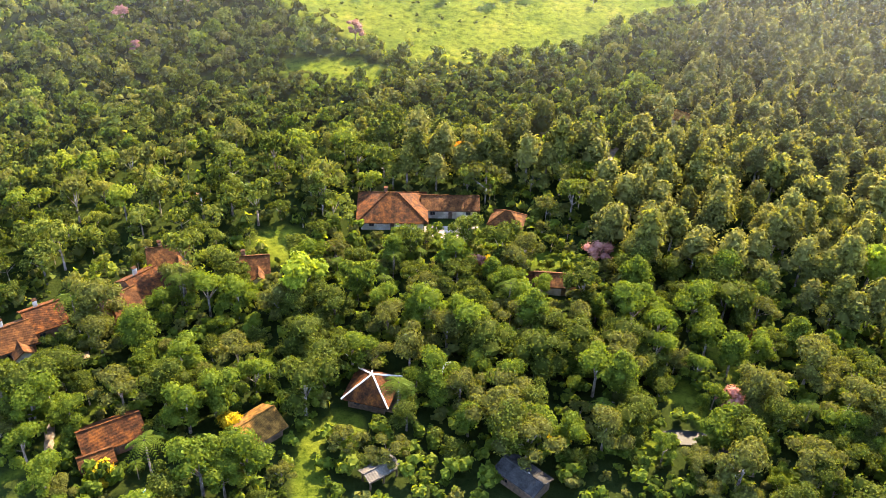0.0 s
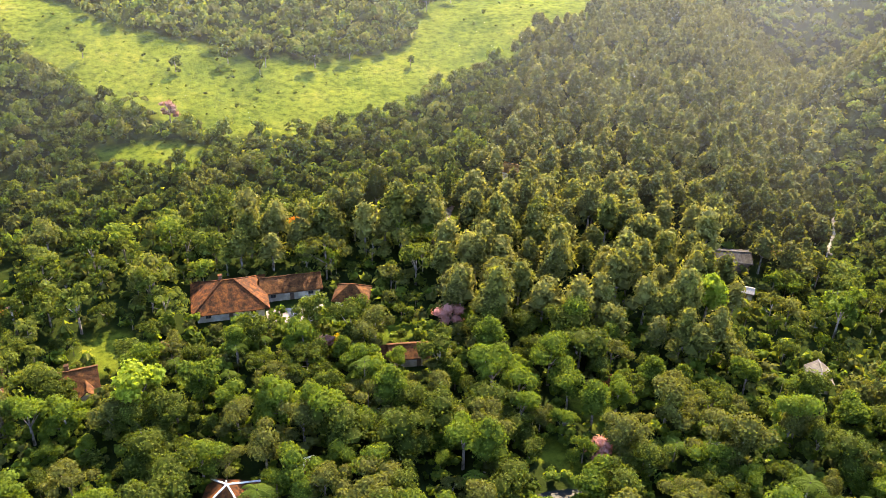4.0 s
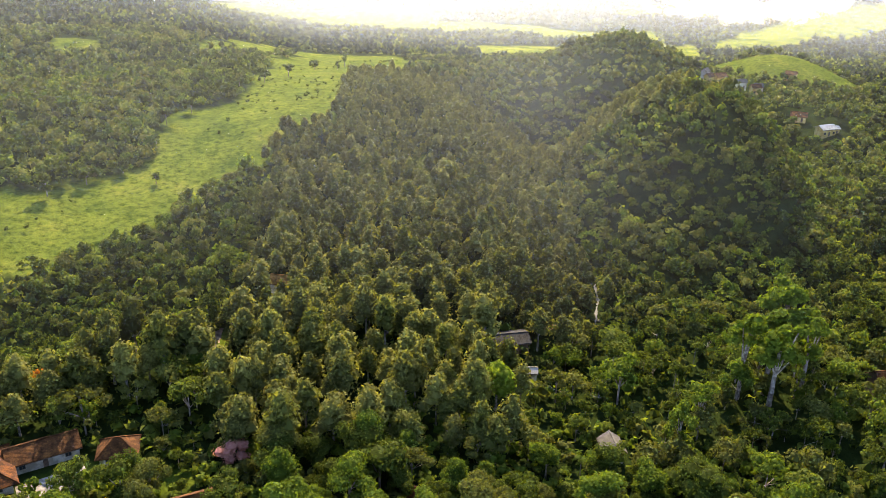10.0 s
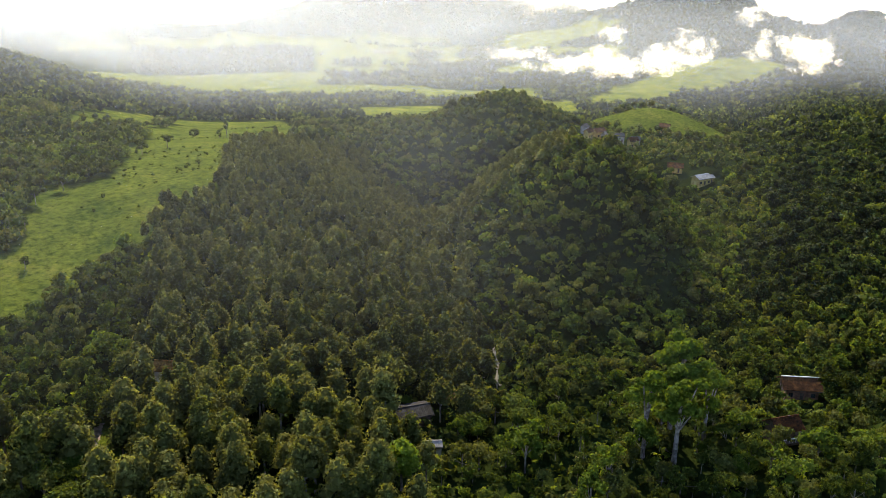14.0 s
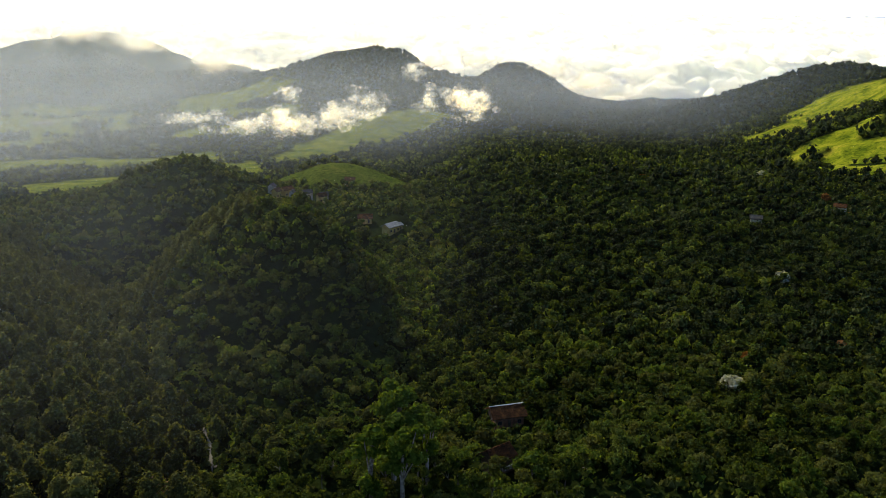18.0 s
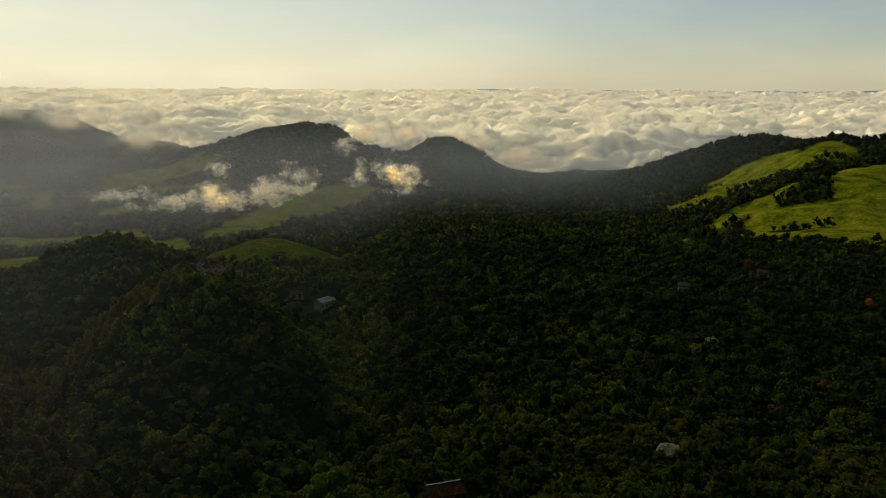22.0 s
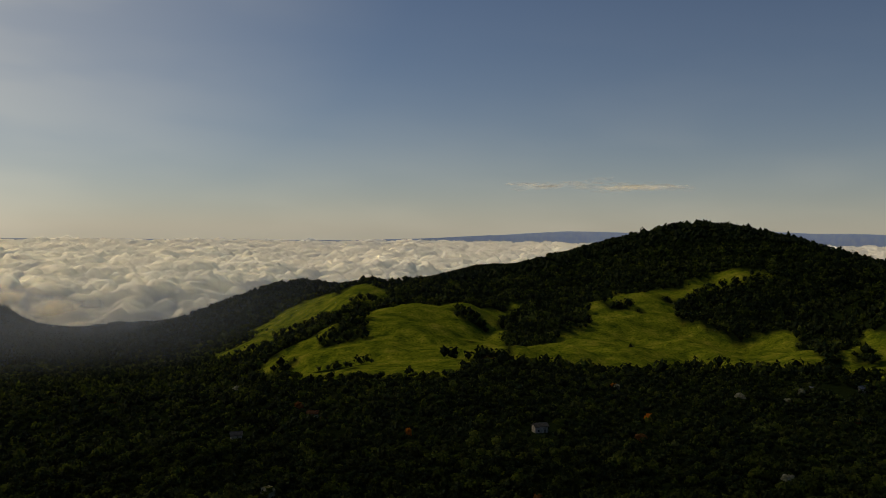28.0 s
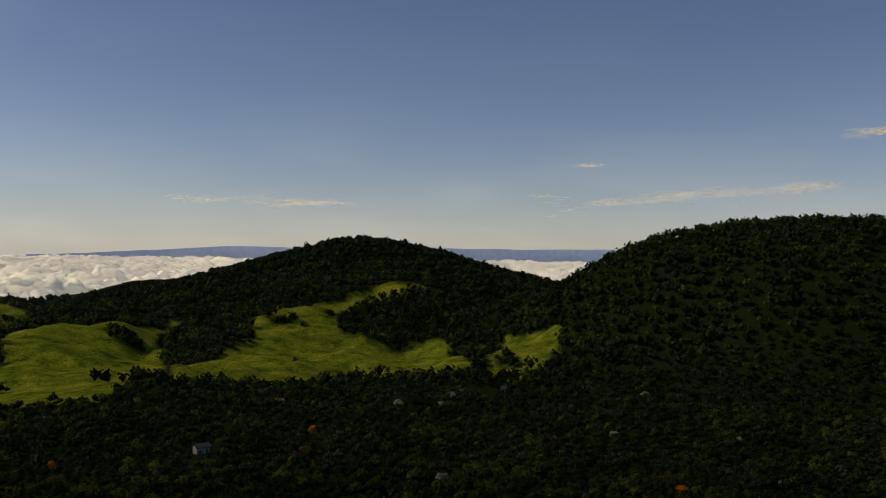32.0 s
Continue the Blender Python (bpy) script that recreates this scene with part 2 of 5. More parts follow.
def foliage(name, stops, through_share=0.42, patchy=0.02, gloss=0.7):
    """Leaves: a tint for each clump, slow changes over the wood, light that comes through the blade."""
    m, nt, p, out = material(name)
    tint = nt.nodes.new("ShaderNodeAttribute")
    tint.attribute_name = "tint"
    colours = ramp(nt, stops)
    wide = noise_node(nt, patchy, 2)
    add = nt.nodes.new("ShaderNodeMath")
    add.operation, add.inputs[1].default_value = "MULTIPLY_ADD", 0.7
    sub = nt.nodes.new("ShaderNodeMath")
    sub.operation, sub.inputs[1].default_value = "SUBTRACT", 0.35
    link(nt, wide, "Fac", sub, 0)
    link(nt, tint, "Fac", add, 0)
    link(nt, sub, 0, add, 2)
    link(nt, add, 0, colours, "Fac")
    link(nt, colours, "Color", p, "Base Color")
    p.inputs["Roughness"].default_value, p.inputs["Specular IOR Level"].default_value = gloss, 0.03
    tr, mix = nt.nodes.new("ShaderNodeBsdfTranslucent"), nt.nodes.new("ShaderNodeMixShader")
    warm = mixed(nt, "MULTIPLY", 1.0, colours.outputs["Color"], (1.45, 1.4, 0.5))
    nt.links.new(warm, tr.inputs["Color"])
    mix.inputs[0].default_value = through_share
    link(nt, p, 0, mix, 1), link(nt, tr, 0, mix, 2), link(nt, mix, 0, out, "Surface")
    return m


def plain(name, stops, scale, rough=0.7, bump=0.0, bump_scale=None, metal=0.0, fine=None):
    """A surface that varies by noise at two scales, with a fine relief."""
    m, nt, p, out = material(name)
    n = noise_node(nt, scale, 6)
    r = ramp(nt, [(0.5 + (q - 0.5) * 0.5, c) for q, c in stops])
    link(nt, n, "Fac", r, "Fac")
    f = noise_node(nt, fine or scale * 9, 3)
    colour = mixed(nt, "OVERLAY", 0.35, r.outputs["Color"], f.outputs["Fac"])
    nt.links.new(colour, p.inputs["Base Color"])
    p.inputs["Roughness"].default_value, p.inputs["Metallic"].default_value = rough, metal
    if bump:
        b, h = nt.nodes.new("ShaderNodeBump"), noise_node(nt, bump_scale or scale * 6, 5)
        b.inputs["Strength"].default_value, b.inputs["Distance"].default_value = bump, 0.1
        link(nt, h, "Fac", b, "Height"), link(nt, b, "Normal", p, "Normal")
    return m


LEAF = foliage("leaves", [(0.0, (0.016, 0.024, 0.004)), (0.35, (0.036, 0.05, 0.008)), (0.65, (0.063, 0.086, 0.016)), (1.0, (0.128, 0.147, 0.029))], 0.46)
PINE = foliage("pine_needles", [(0.0, (0.038, 0.042, 0.012)), (0.5, (0.092, 0.097, 0.027)), (1.0, (0.162, 0.162, 0.046))], 0.44)
OLIVE = foliage("olive_leaves", [(0.0, (0.032, 0.038, 0.011)), (0.5, (0.07, 0.079, 0.019)), (1.0, (0.132, 0.14, 0.033))], 0.44)
FRESH = foliage("fresh_leaves", [(0.0, (0.024, 0.042, 0.006)), (0.5, (0.06, 0.092, 0.012)), (1.0, (0.145, 0.175, 0.024))], 0.48)
# darker copy of the leaves: the forest's shade is put into the colour
SHADED_LEAF = foliage("shaded_leaves", [(0.0, (0.006, 0.011, 0.004)), (0.5, (0.017, 0.027, 0.008)), (1.0, (0.06, 0.07, 0.018))], 0.2)
LIME = foliage("young_leaves", [(0.0, (0.036, 0.066, 0.008)), (1.0, (0.11, 0.145, 0.019))], 0.45)
YOUNG = foliage("lime_green_leaves", [(0.0, (0.075, 0.12, 0.012)), (1.0, (0.19, 0.24, 0.03))], 0.5)
BARK = plain("bark", [(0.3, (0.06, 0.045, 0.035)), (0.7, (0.2, 0.17, 0.14))], 1.5, 0.9, 0.6)


def ground_material():
    m, nt, p, out = material("ground_cover")
    cover = nt.nodes.new("ShaderNodeAttribute")
    cover.attribute_name = "cover"
    blotch, tuft = noise_node(nt, 0.05, 8, 0.68), noise_node(nt, 0.45, 6, 0.75)
    green = ramp(nt, [(0.3, (0.026, 0.044, 0.006)), (0.45, (0.05, 0.07, 0.009)), (0.57, (0.07, 0.088, 0.012)), (0.7, (0.095, 0.1, 0.02))])
    link(nt, blotch, "Fac", green, "Fac")
    tufts = ramp(nt, [(0.34, (0.3, 0.38, 0.3)), (0.47, (0.85, 0.88, 0.8)), (0.64, (1.4, 1.3, 1.1))])
    link(nt, tuft, "Fac", tufts, "Fac")
    # extra light put into a yellower copy of the pasture green
    lit_grass = ramp(nt, [(0.32, (0.035, 0.065, 0.006)), (0.44, (0.11, 0.14, 0.01)), (0.54, (0.18, 0.2, 0.014)), (0.68, (0.29, 0.27, 0.03))])
    link(nt, blotch, "Fac", lit_grass, "Fac")
    kind = nt.nodes.new("ShaderNodeAttribute")
    kind.attribute_name = "upland"
    sward = mixed(nt, "MIX", kind.outputs["Fac"], green.outputs["Color"], lit_grass.outputs["Color"])
    meadow = mixed(nt, "MULTIPLY", 1.0, sward, tufts.outputs["Color"])
    # ground under the trees: its shade is put into a near-black green
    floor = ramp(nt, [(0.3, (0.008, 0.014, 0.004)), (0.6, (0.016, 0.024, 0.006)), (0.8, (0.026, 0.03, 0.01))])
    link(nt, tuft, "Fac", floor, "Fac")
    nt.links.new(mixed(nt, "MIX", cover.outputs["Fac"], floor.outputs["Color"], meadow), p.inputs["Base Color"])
    p.inputs["Roughness"].default_value, p.inputs["Specular IOR Level"].default_value = 0.95, 0.0
    b = nt.nodes.new("ShaderNodeBump")
    b.inputs["Strength"].default_value, b.inputs["Distance"].default_value = 0.8, 0.6
    link(nt, tuft, "Fac", b, "Height"), link(nt, b, "Normal", p, "Normal")
    return m


# ---- meshes ----
def mesh_of(name, verts, tris, materials, slots=None, smooth_faces=False, tint=None, tint_name="tint"):
    """A mesh of triangles from arrays."""
    verts, tris = np.asarray(verts, np.float32), np.asarray(tris, np.int32)
    me = bpy.data.meshes.new(name)
    me.vertices.add(len(verts)), me.loops.add(tris.size), me.polygons.add(len(tris))
    me.vertices.foreach_set("co", verts.ravel())
    me.loops.foreach_set("vertex_index", tris.ravel())
    me.polygons.foreach_set("loop_start", np.arange(0, tris.size, 3, dtype=np.int32))
    for m in materials:
        me.materials.append(m)
    if slots is not None:
        me.polygons.foreach_set("material_index", np.asarray(slots, np.int32))
    me.polygons.foreach_set("use_smooth", np.full(len(tris), smooth_faces))
    if tint is not None:
        me.attributes.new(tint_name, "FLOAT", "POINT").data.foreach_set("value", np.asarray(tint, np.float32))
    me.update(calc_edges=True)
    return me


def part(name, bm, mat, parent, label="", flat=True):
    """Links a bmesh as one mesh object under a thing or a part."""
    me = bpy.data.meshes.new(name)
    bm.to_mesh(me)
    bm.free()
    me.materials.append(mat)
    if not flat:
        me.polygons.foreach_set("use_smooth", np.ones(len(me.polygons), bool))
    ob = new(name, me)
    ob.parent = parent
    return tagged(ob, label) if label else ob


# ---- ground ----
def build_ground():
    azimuths = np.radians(np.concatenate([np.arange(-150, 48, 0.5), np.arange(48, 210, 6.0)]))
    rings = np.concatenate([[0.01, 7, 14], 20 * 1.019 ** np.arange(0, 293)])
    a, r = np.meshgrid(azimuths, rings)
    x, y = 12 - r * np.sin(a), 24 + r * np.cos(a)
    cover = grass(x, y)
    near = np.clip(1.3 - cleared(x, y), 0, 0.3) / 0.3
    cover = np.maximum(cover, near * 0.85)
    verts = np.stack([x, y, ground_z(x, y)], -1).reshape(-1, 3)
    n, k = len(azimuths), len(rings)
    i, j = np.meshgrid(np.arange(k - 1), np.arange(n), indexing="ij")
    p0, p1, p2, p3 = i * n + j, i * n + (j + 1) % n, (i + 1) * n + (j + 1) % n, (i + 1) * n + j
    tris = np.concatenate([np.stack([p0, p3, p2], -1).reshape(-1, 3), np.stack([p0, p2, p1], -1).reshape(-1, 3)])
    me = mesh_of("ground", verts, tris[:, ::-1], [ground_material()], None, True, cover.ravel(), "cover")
    az, d = polar(x, y)
    # share of the brightened grass colour: full on the hills, part on far fields
    upland = np.maximum(smooth(520, 640, d) * smooth(-70, -74, az), 0.45 * smooth(600, 900, d)).ravel().astype(np.float32)
    me.attributes.new("upland", "FLOAT", "POINT").data.foreach_set("value", upland)
    tagged(new("ground", me), "rolling ground of rough grass and forest floor with shade in its colour", "ground", "", "structure")


build_ground()


# ---- trees ----
def sphere_points(rng, n, low=-0.35):
    z = rng.uniform(low, 1, n)
    a = rng.uniform(0, 2 * np.pi, n)
    s = np.sqrt(1 - z * z)
    return np.stack([s * np.cos(a), s * np.sin(a), z], 1)


def ball(level):
    bm = bmesh.new()
    bmesh.ops.create_icosphere(bm, subdivisions=level, radius=1)
    v, f = np.array([p.co[:] for p in bm.verts]), np.array([[q.index for q in t.verts] for t in bm.faces])
    bm.free()
    return v, f


BALLS = {1: ball(1), 2: ball(2)}
BALLS[0] = (np.array([(1, 0, 0), (-1, 0, 0), (0, 1, 0), (0, -1, 0), (0, 0, 1), (0, 0, -1)], float), np.array([(0, 2, 4), (2, 1, 4), (1, 3, 4), (3, 0, 4), (2, 0, 5), (1, 2, 5), (3, 1, 5), (0, 3, 5)]))


def tree_shape(seed, form, clumps, leaf, level=1, trunk_sides=5, blade=4):
    """Arrays of one tree of height about 1 crown unit: leaf clumps over the lobes of the crown, an inner mass, a trunk with limbs.
    Gives verts, tris, slots (0 leaf, 1 bark), tints."""
    rng = np.random.default_rng(seed)
    lobes = []
    if form == "broad":
        h, rad = rng.uniform(8.0, 12.5), rng.uniform(3.0, 5.4)
        for k in range(rng.integers(8, 17)):
            a, q = rng.uniform(0, 2 * np.pi), rad * math.sqrt(rng.uniform(0, 1)) * 0.8
            lobes.append((q * math.cos(a), q * math.sin(a), h * rng.uniform(0.4, 0.9) - 0.16 * q, rad * rng.uniform(0.18, 0.46), rng.uniform(0.65, 1.0)))
        lobes.append((0, 0, h * 0.76, rad * rng.uniform(0.4, 0.6), 0.8))
    elif form == "low":
        h, rad = rng.uniform(7.0, 9.5), rng.uniform(3.0, 4.4)
        for k in range(rng.integers(6, 10)):
            a, q = rng.uniform(0, 2 * np.pi), rad * math.sqrt(rng.uniform(0, 1)) * 0.75
            lobes.append((q * math.cos(a), q * math.sin(a), h * rng.uniform(0.3, 0.8) - 0.1 * q, rad * rng.uniform(0.3, 0.52), rng.uniform(0.75, 1.0)))
        lobes.append((0, 0, h * 0.6, rad * 0.62, 0.9))
    elif form == "spread":
        h, rad = rng.uniform(8.5, 11), rng.uniform(4.6, 6.0)
        for k in range(17):
            a, q = rng.uniform(0, 2 * np.pi), rad * math.sqrt(rng.uniform(0, 1))
            lobes.append((q * math.cos(a), q * math.sin(a), h * (0.86 - 0.3 * (q / rad) ** 2) + rng.uniform(-0.7, 0.5), rng.uniform(0.9, 1.7), 0.6))
    elif form == "pine":
        h = rng.uniform(10.5, 13.5)
        for k in range(13):
            u = k / 12
            a, q = k * 2.4 + rng.uniform(-0.5, 0.5), (2.5 * (1 - u) ** 0.5 + 0.1) * rng.uniform(0.6, 1.0)
            lobes.append((q * math.cos(a), q * math.sin(a), h * (0.42 + 0.46 * u), (2.1 - 0.55 * u) * rng.uniform(0.75, 1.15), 0.85))
        lobes += [(0, 0, h * 0.55, 2.5, 1.0), (0, 0, h * 0.74, 2.1, 1.0)]
    elif form == "tall":
        h = rng.uniform(17, 20)
        for k in range(11):
            a, q = rng.uniform(0, 2 * np.pi), rng.uniform(0.4, 3.6)
            lobes.append((q * math.cos(a), q * math.sin(a), h * rng.uniform(0.45, 0.95), rng.uniform(1.1, 2.0), 0.75))
    elif form == "column":
        h = rng.uniform(11, 13)
        for k in range(6):
            lobes.append((0, 0, h * (0.12 + 0.16 * k), 1.15 - 0.12 * k, 1.5))
    elif form == "dome":
        h = 3.4
        lobes.append((0, 0, 2.0, 2.0, 0.95))
    elif form == "twin":
        h = 7.0
        lobes += [(0.8, 0.3, 4.0, 2.6, 0.9), (-1.1, -0.5, 3.4, 2.3, 0.9)]
    else:
        h, rad = rng.uniform(3.2, 4.4), rng.uniform(1.8, 2.4)
        for k in range(3):
            a, q = rng.uniform(0, 2 * np.pi), rad * rng.uniform(0.1, 0.6)
            lobes.append((q * math.cos(a), q * math.sin(a), h * rng.uniform(0.4, 0.75), rad * rng.uniform(0.5, 0.75), 0.85))
    lobes = np.array(lobes)
    share = lobes[:, 3] ** 2 / (lobes[:, 3] ** 2).sum()
    pick = rng.choice(len(lobes), clumps, p=share)
    way = sphere_points(rng, clumps)
    spot = lobes[pick, :3] + way * (lobes[pick, 3] * rng.uniform(0.8, 1.14, clumps))[:, None] * np.stack([np.ones(clumps), np.ones(clumps), lobes[pick, 4]], 1)
    face = way + rng.normal(0, 0.42, (clumps, 3)) + (0, 0, 0.25)
    face /= np.linalg.norm(face, axis=1, keepdims=True)
    side = np.cross(face, rng.normal(0, 1, (clumps, 3)))
    side /= np.linalg.norm(side, axis=1, keepdims=True)
    up = np.cross(face, side)
    size = leaf * rng.uniform(0.6, 1.35, (clumps, 1))
    corners = np.stack([spot - side * size * 0.6 - face * size * 0.2, spot - up * size * 0.5, spot + side * size * 0.6 - face * size * 0.25, spot + up * size * rng.uniform(0.4, 0.7, (clumps, 1))], 1)
    if blade == 3:
        corners = corners[:, (0, 2, 3)] + np.stack([-up * size * 0.35, -up * size * 0.2, up * size * 0.1], 1)
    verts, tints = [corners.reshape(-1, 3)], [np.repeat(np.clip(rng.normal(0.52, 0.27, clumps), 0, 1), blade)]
    q = np.arange(clumps)[:, None] * blade
    tris, slots = [np.concatenate([q + (0, 1, 2), q + (0, 2, 3)]) if blade == 4 else q + (0, 1, 2)], [np.zeros(clumps * (blade - 2), int)]
    base = clumps * blade
    bv, bf = BALLS[level]
    # inner mass takes lower tints than the leaves: crown shade put into colour
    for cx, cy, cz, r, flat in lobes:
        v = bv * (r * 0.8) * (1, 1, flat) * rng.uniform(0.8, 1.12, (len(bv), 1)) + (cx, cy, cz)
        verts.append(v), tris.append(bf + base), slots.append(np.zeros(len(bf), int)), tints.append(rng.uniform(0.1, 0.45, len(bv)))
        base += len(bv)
    if trunk_sides:
        limbs = [((0, 0, -0.6), (0, 0, h * 0.62), 0.028 * h, 0.012 * h)]
        for cx, cy, cz, r, _ in lobes[:4]:
            limbs.append(((0, 0, h * 0.36), (cx * 0.8, cy * 0.8, cz), 0.012 * h, 0.005 * h))
        for lo, hi, ra, rb in limbs:
            a = np.arange(trunk_sides) * 2 * np.pi / trunk_sides
            ring = np.stack([np.cos(a), np.sin(a), 0 * a], 1)
            verts.append(np.concatenate([ring * ra + lo, ring * rb + hi]))
            j = np.arange(trunk_sides)
            k = (j + 1) % trunk_sides
            tris.append(np.concatenate([np.stack([j, k, k + trunk_sides], 1), np.stack([j, k + trunk_sides, j + trunk_sides], 1)]) + base)
            slots.append(np.ones(trunk_sides * 2, int)), tints.append(np.zeros(trunk_sides * 2))
            base += trunk_sides * 2
    return np.concatenate(verts), np.concatenate(tris), np.concatenate(slots), np.concatenate(tints)


def wood(name, shapes, spots, leaf, label, seed):
    """A joined wood: spots rows of x, y, scale."""
    rng = np.random.default_rng(seed)
    leaves = leaf if isinstance(leaf, tuple) else (leaf,)
    weights = np.array((6, 3, 2)[: len(leaves)], float) / sum((6, 3, 2)[: len(leaves)])
    spots = np.asarray(spots, float)
    z = ground_z(spots[:, 0], spots[:, 1])
    pick = rng.integers(0, len(shapes), len(spots))
    vs, ts, ss, ti, base = [], [], [], [], 0
    for k, (v, t, s, c) in enumerate(shapes):
        rows = np.where(pick == k)[0]
        n = len(rows)
        if not n:
            continue
        a = rng.uniform(0, 2 * np.pi, n)
        ca, sa = np.cos(a)[:, None], np.sin(a)[:, None]
        sc = spots[rows, 2][:, None]
        tall = sc * rng.uniform(0.85, 1.2, (n, 1))
        vv = np.stack([(v[:, 0] * ca - v[:, 1] * sa) * sc + spots[rows, 0][:, None], (v[:, 0] * sa + v[:, 1] * ca) * sc + spots[rows, 1][:, None], v[:, 2] * tall + z[rows][:, None]], -1)
        vs.append(vv.reshape(-1, 3))
        ts.append((t[None] + (np.arange(n) * len(v))[:, None, None]).reshape(-1, 3) + base)
        kind = rng.choice(len(leaves), n, p=weights)
        ss.append(np.where(s[None] == 1, len(leaves), kind[:, None]).ravel())
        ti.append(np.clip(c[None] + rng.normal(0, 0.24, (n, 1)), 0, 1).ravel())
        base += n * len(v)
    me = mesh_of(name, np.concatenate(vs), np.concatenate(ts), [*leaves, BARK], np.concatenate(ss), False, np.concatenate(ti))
    return tagged(new(name, me), label, "trees", "", "stuff")


def scatter(seed, step, d0, d1, a0, a1, jitter=0.48):
    rng = np.random.default_rng(seed)
    g = np.arange(-d1, d1, step)
    x, y = np.meshgrid(g, g)
    x, y = x.ravel() + 12 + rng.uniform(-jitter, jitter, x.size) * step, y.ravel() + 24 + rng.uniform(-jitter, jitter, y.size) * step
    az, d = polar(x, y)
    keep = (d >= d0) & (d < d1) & (az > a0) & (az < a1) & (grass(x, y) < 0.5) & (cleared(x, y) > 1)
    return x[keep], y[keep], rng


def pine_zone(x, y):
    """The plantation of tall pines on the slope and the knoll."""
    az, d = polar(x, y)
    q = np.minimum(strip(x, y, (62, 150, 30), (95, 205, 46), (140, 280, 58), (170, 345, 52), (185, 400, 34)), patch(x, y, *at(-39.2, 312), 26, 34, -41))
    q = np.minimum(q, strip(x, y, (-4, 184, 8), (28, 190, 9)))
    return q + (fbm(x, y, 30, 2, 71) - 0.5) * 0.5 < 1


# footprints of houses: x, y, turn, half width, half depth
PLOTS = [
    (-11, 108.5, 0, 6, 6), (-12, 166, 30, 11, 9), (0, 166, 0, 9, 7), (13.4, 163, 0, 6, 5), (22.4, 141, 0, 6, 5), (-38.6, 141.5, 12, 6.5, 5.5), (-55.7, 144, 20, 5, 4), (-60, 130, 52, 7.5, 7.5), (-75, 119, 35, 8, 7.5),
    (-50.5, 95, 33, 7.5, 6), (-29.6, 98, 47, 7, 6), (-8.2, 90.5, 39, 4.5, 4), (13.7, 91, -41, 6, 4.5), (46.4, 96.5, 0, 3.5, 3.5), (58.7, 127, -36, 3, 3), (1.3, 114, 15, 2.5, 2.5), (61.6, 212, -39, 3, 4),
    (104.5, 169.5, -15, 4.5, 4), (99.1, 123, -12, 4.5, 5), (101.7, 156, 0, 3, 3), (190, 125, -18, 5, 4.5), (168, 114, -19, 5, 6), (345, 279, -7, 10, 9), (347, 298, -50, 6, 6), (354, 352, -20, 20, 15), (86.5, 144, 0, 3.5, 4.5),
    (468, -23, -71, 9, 9), (488, 97.6, 0, 5, 5), (584, -228, -87, 8, 26), (438, 127, 0, 4, 4), (684, 0, 0, 14, 14), (-42, 85, 0, 4, 4), (41, 103, 0, 5, 3),
]
STREAM = ((133, 173, 0.1), (136, 177, 0.5), (138.5, 180, 0.15), (141, 183, 0.55), (143, 186, 0.12), (145.5, 190, 0.5), (147, 194, 0.1), (149, 198, 0.25))
TRACKS = {"dirt_path": ((-84, 108, 1.1), (-70, 112, 1.2), (-62, 116, 1.1)), "garden_path": ((-64, 104, 0.9), (-60, 93, 1.0), (-56, 82, 1.0)), "gravel_path": ((36, 192, 1.2), (40, 197, 1.6), (43, 203, 1.2))}


def plots_free(x, y, margin):
    keep = np.ones(len(x), bool)
    for px, py, turn, a, b in PLOTS:
        keep &= patch(x, y, px, py, a + margin, b + margin, turn) > 1
        far = math.hypot(px, py)
        if far < 260:
            keep &= patch(x, y, px * (1 - 2.6 / far), py * (1 - 2.6 / far), a * 0.72 + min(margin, 1), b * 0.72 + min(margin, 1), turn) > 1
    return keep & (strip(x, y, *[(a, b, 0.9) for a, b, _ in STREAM]) > 1) & (strip(x, y, *[(a - 1.6, b - 2.2, 1.4) for a, b, _ in STREAM]) > 1)


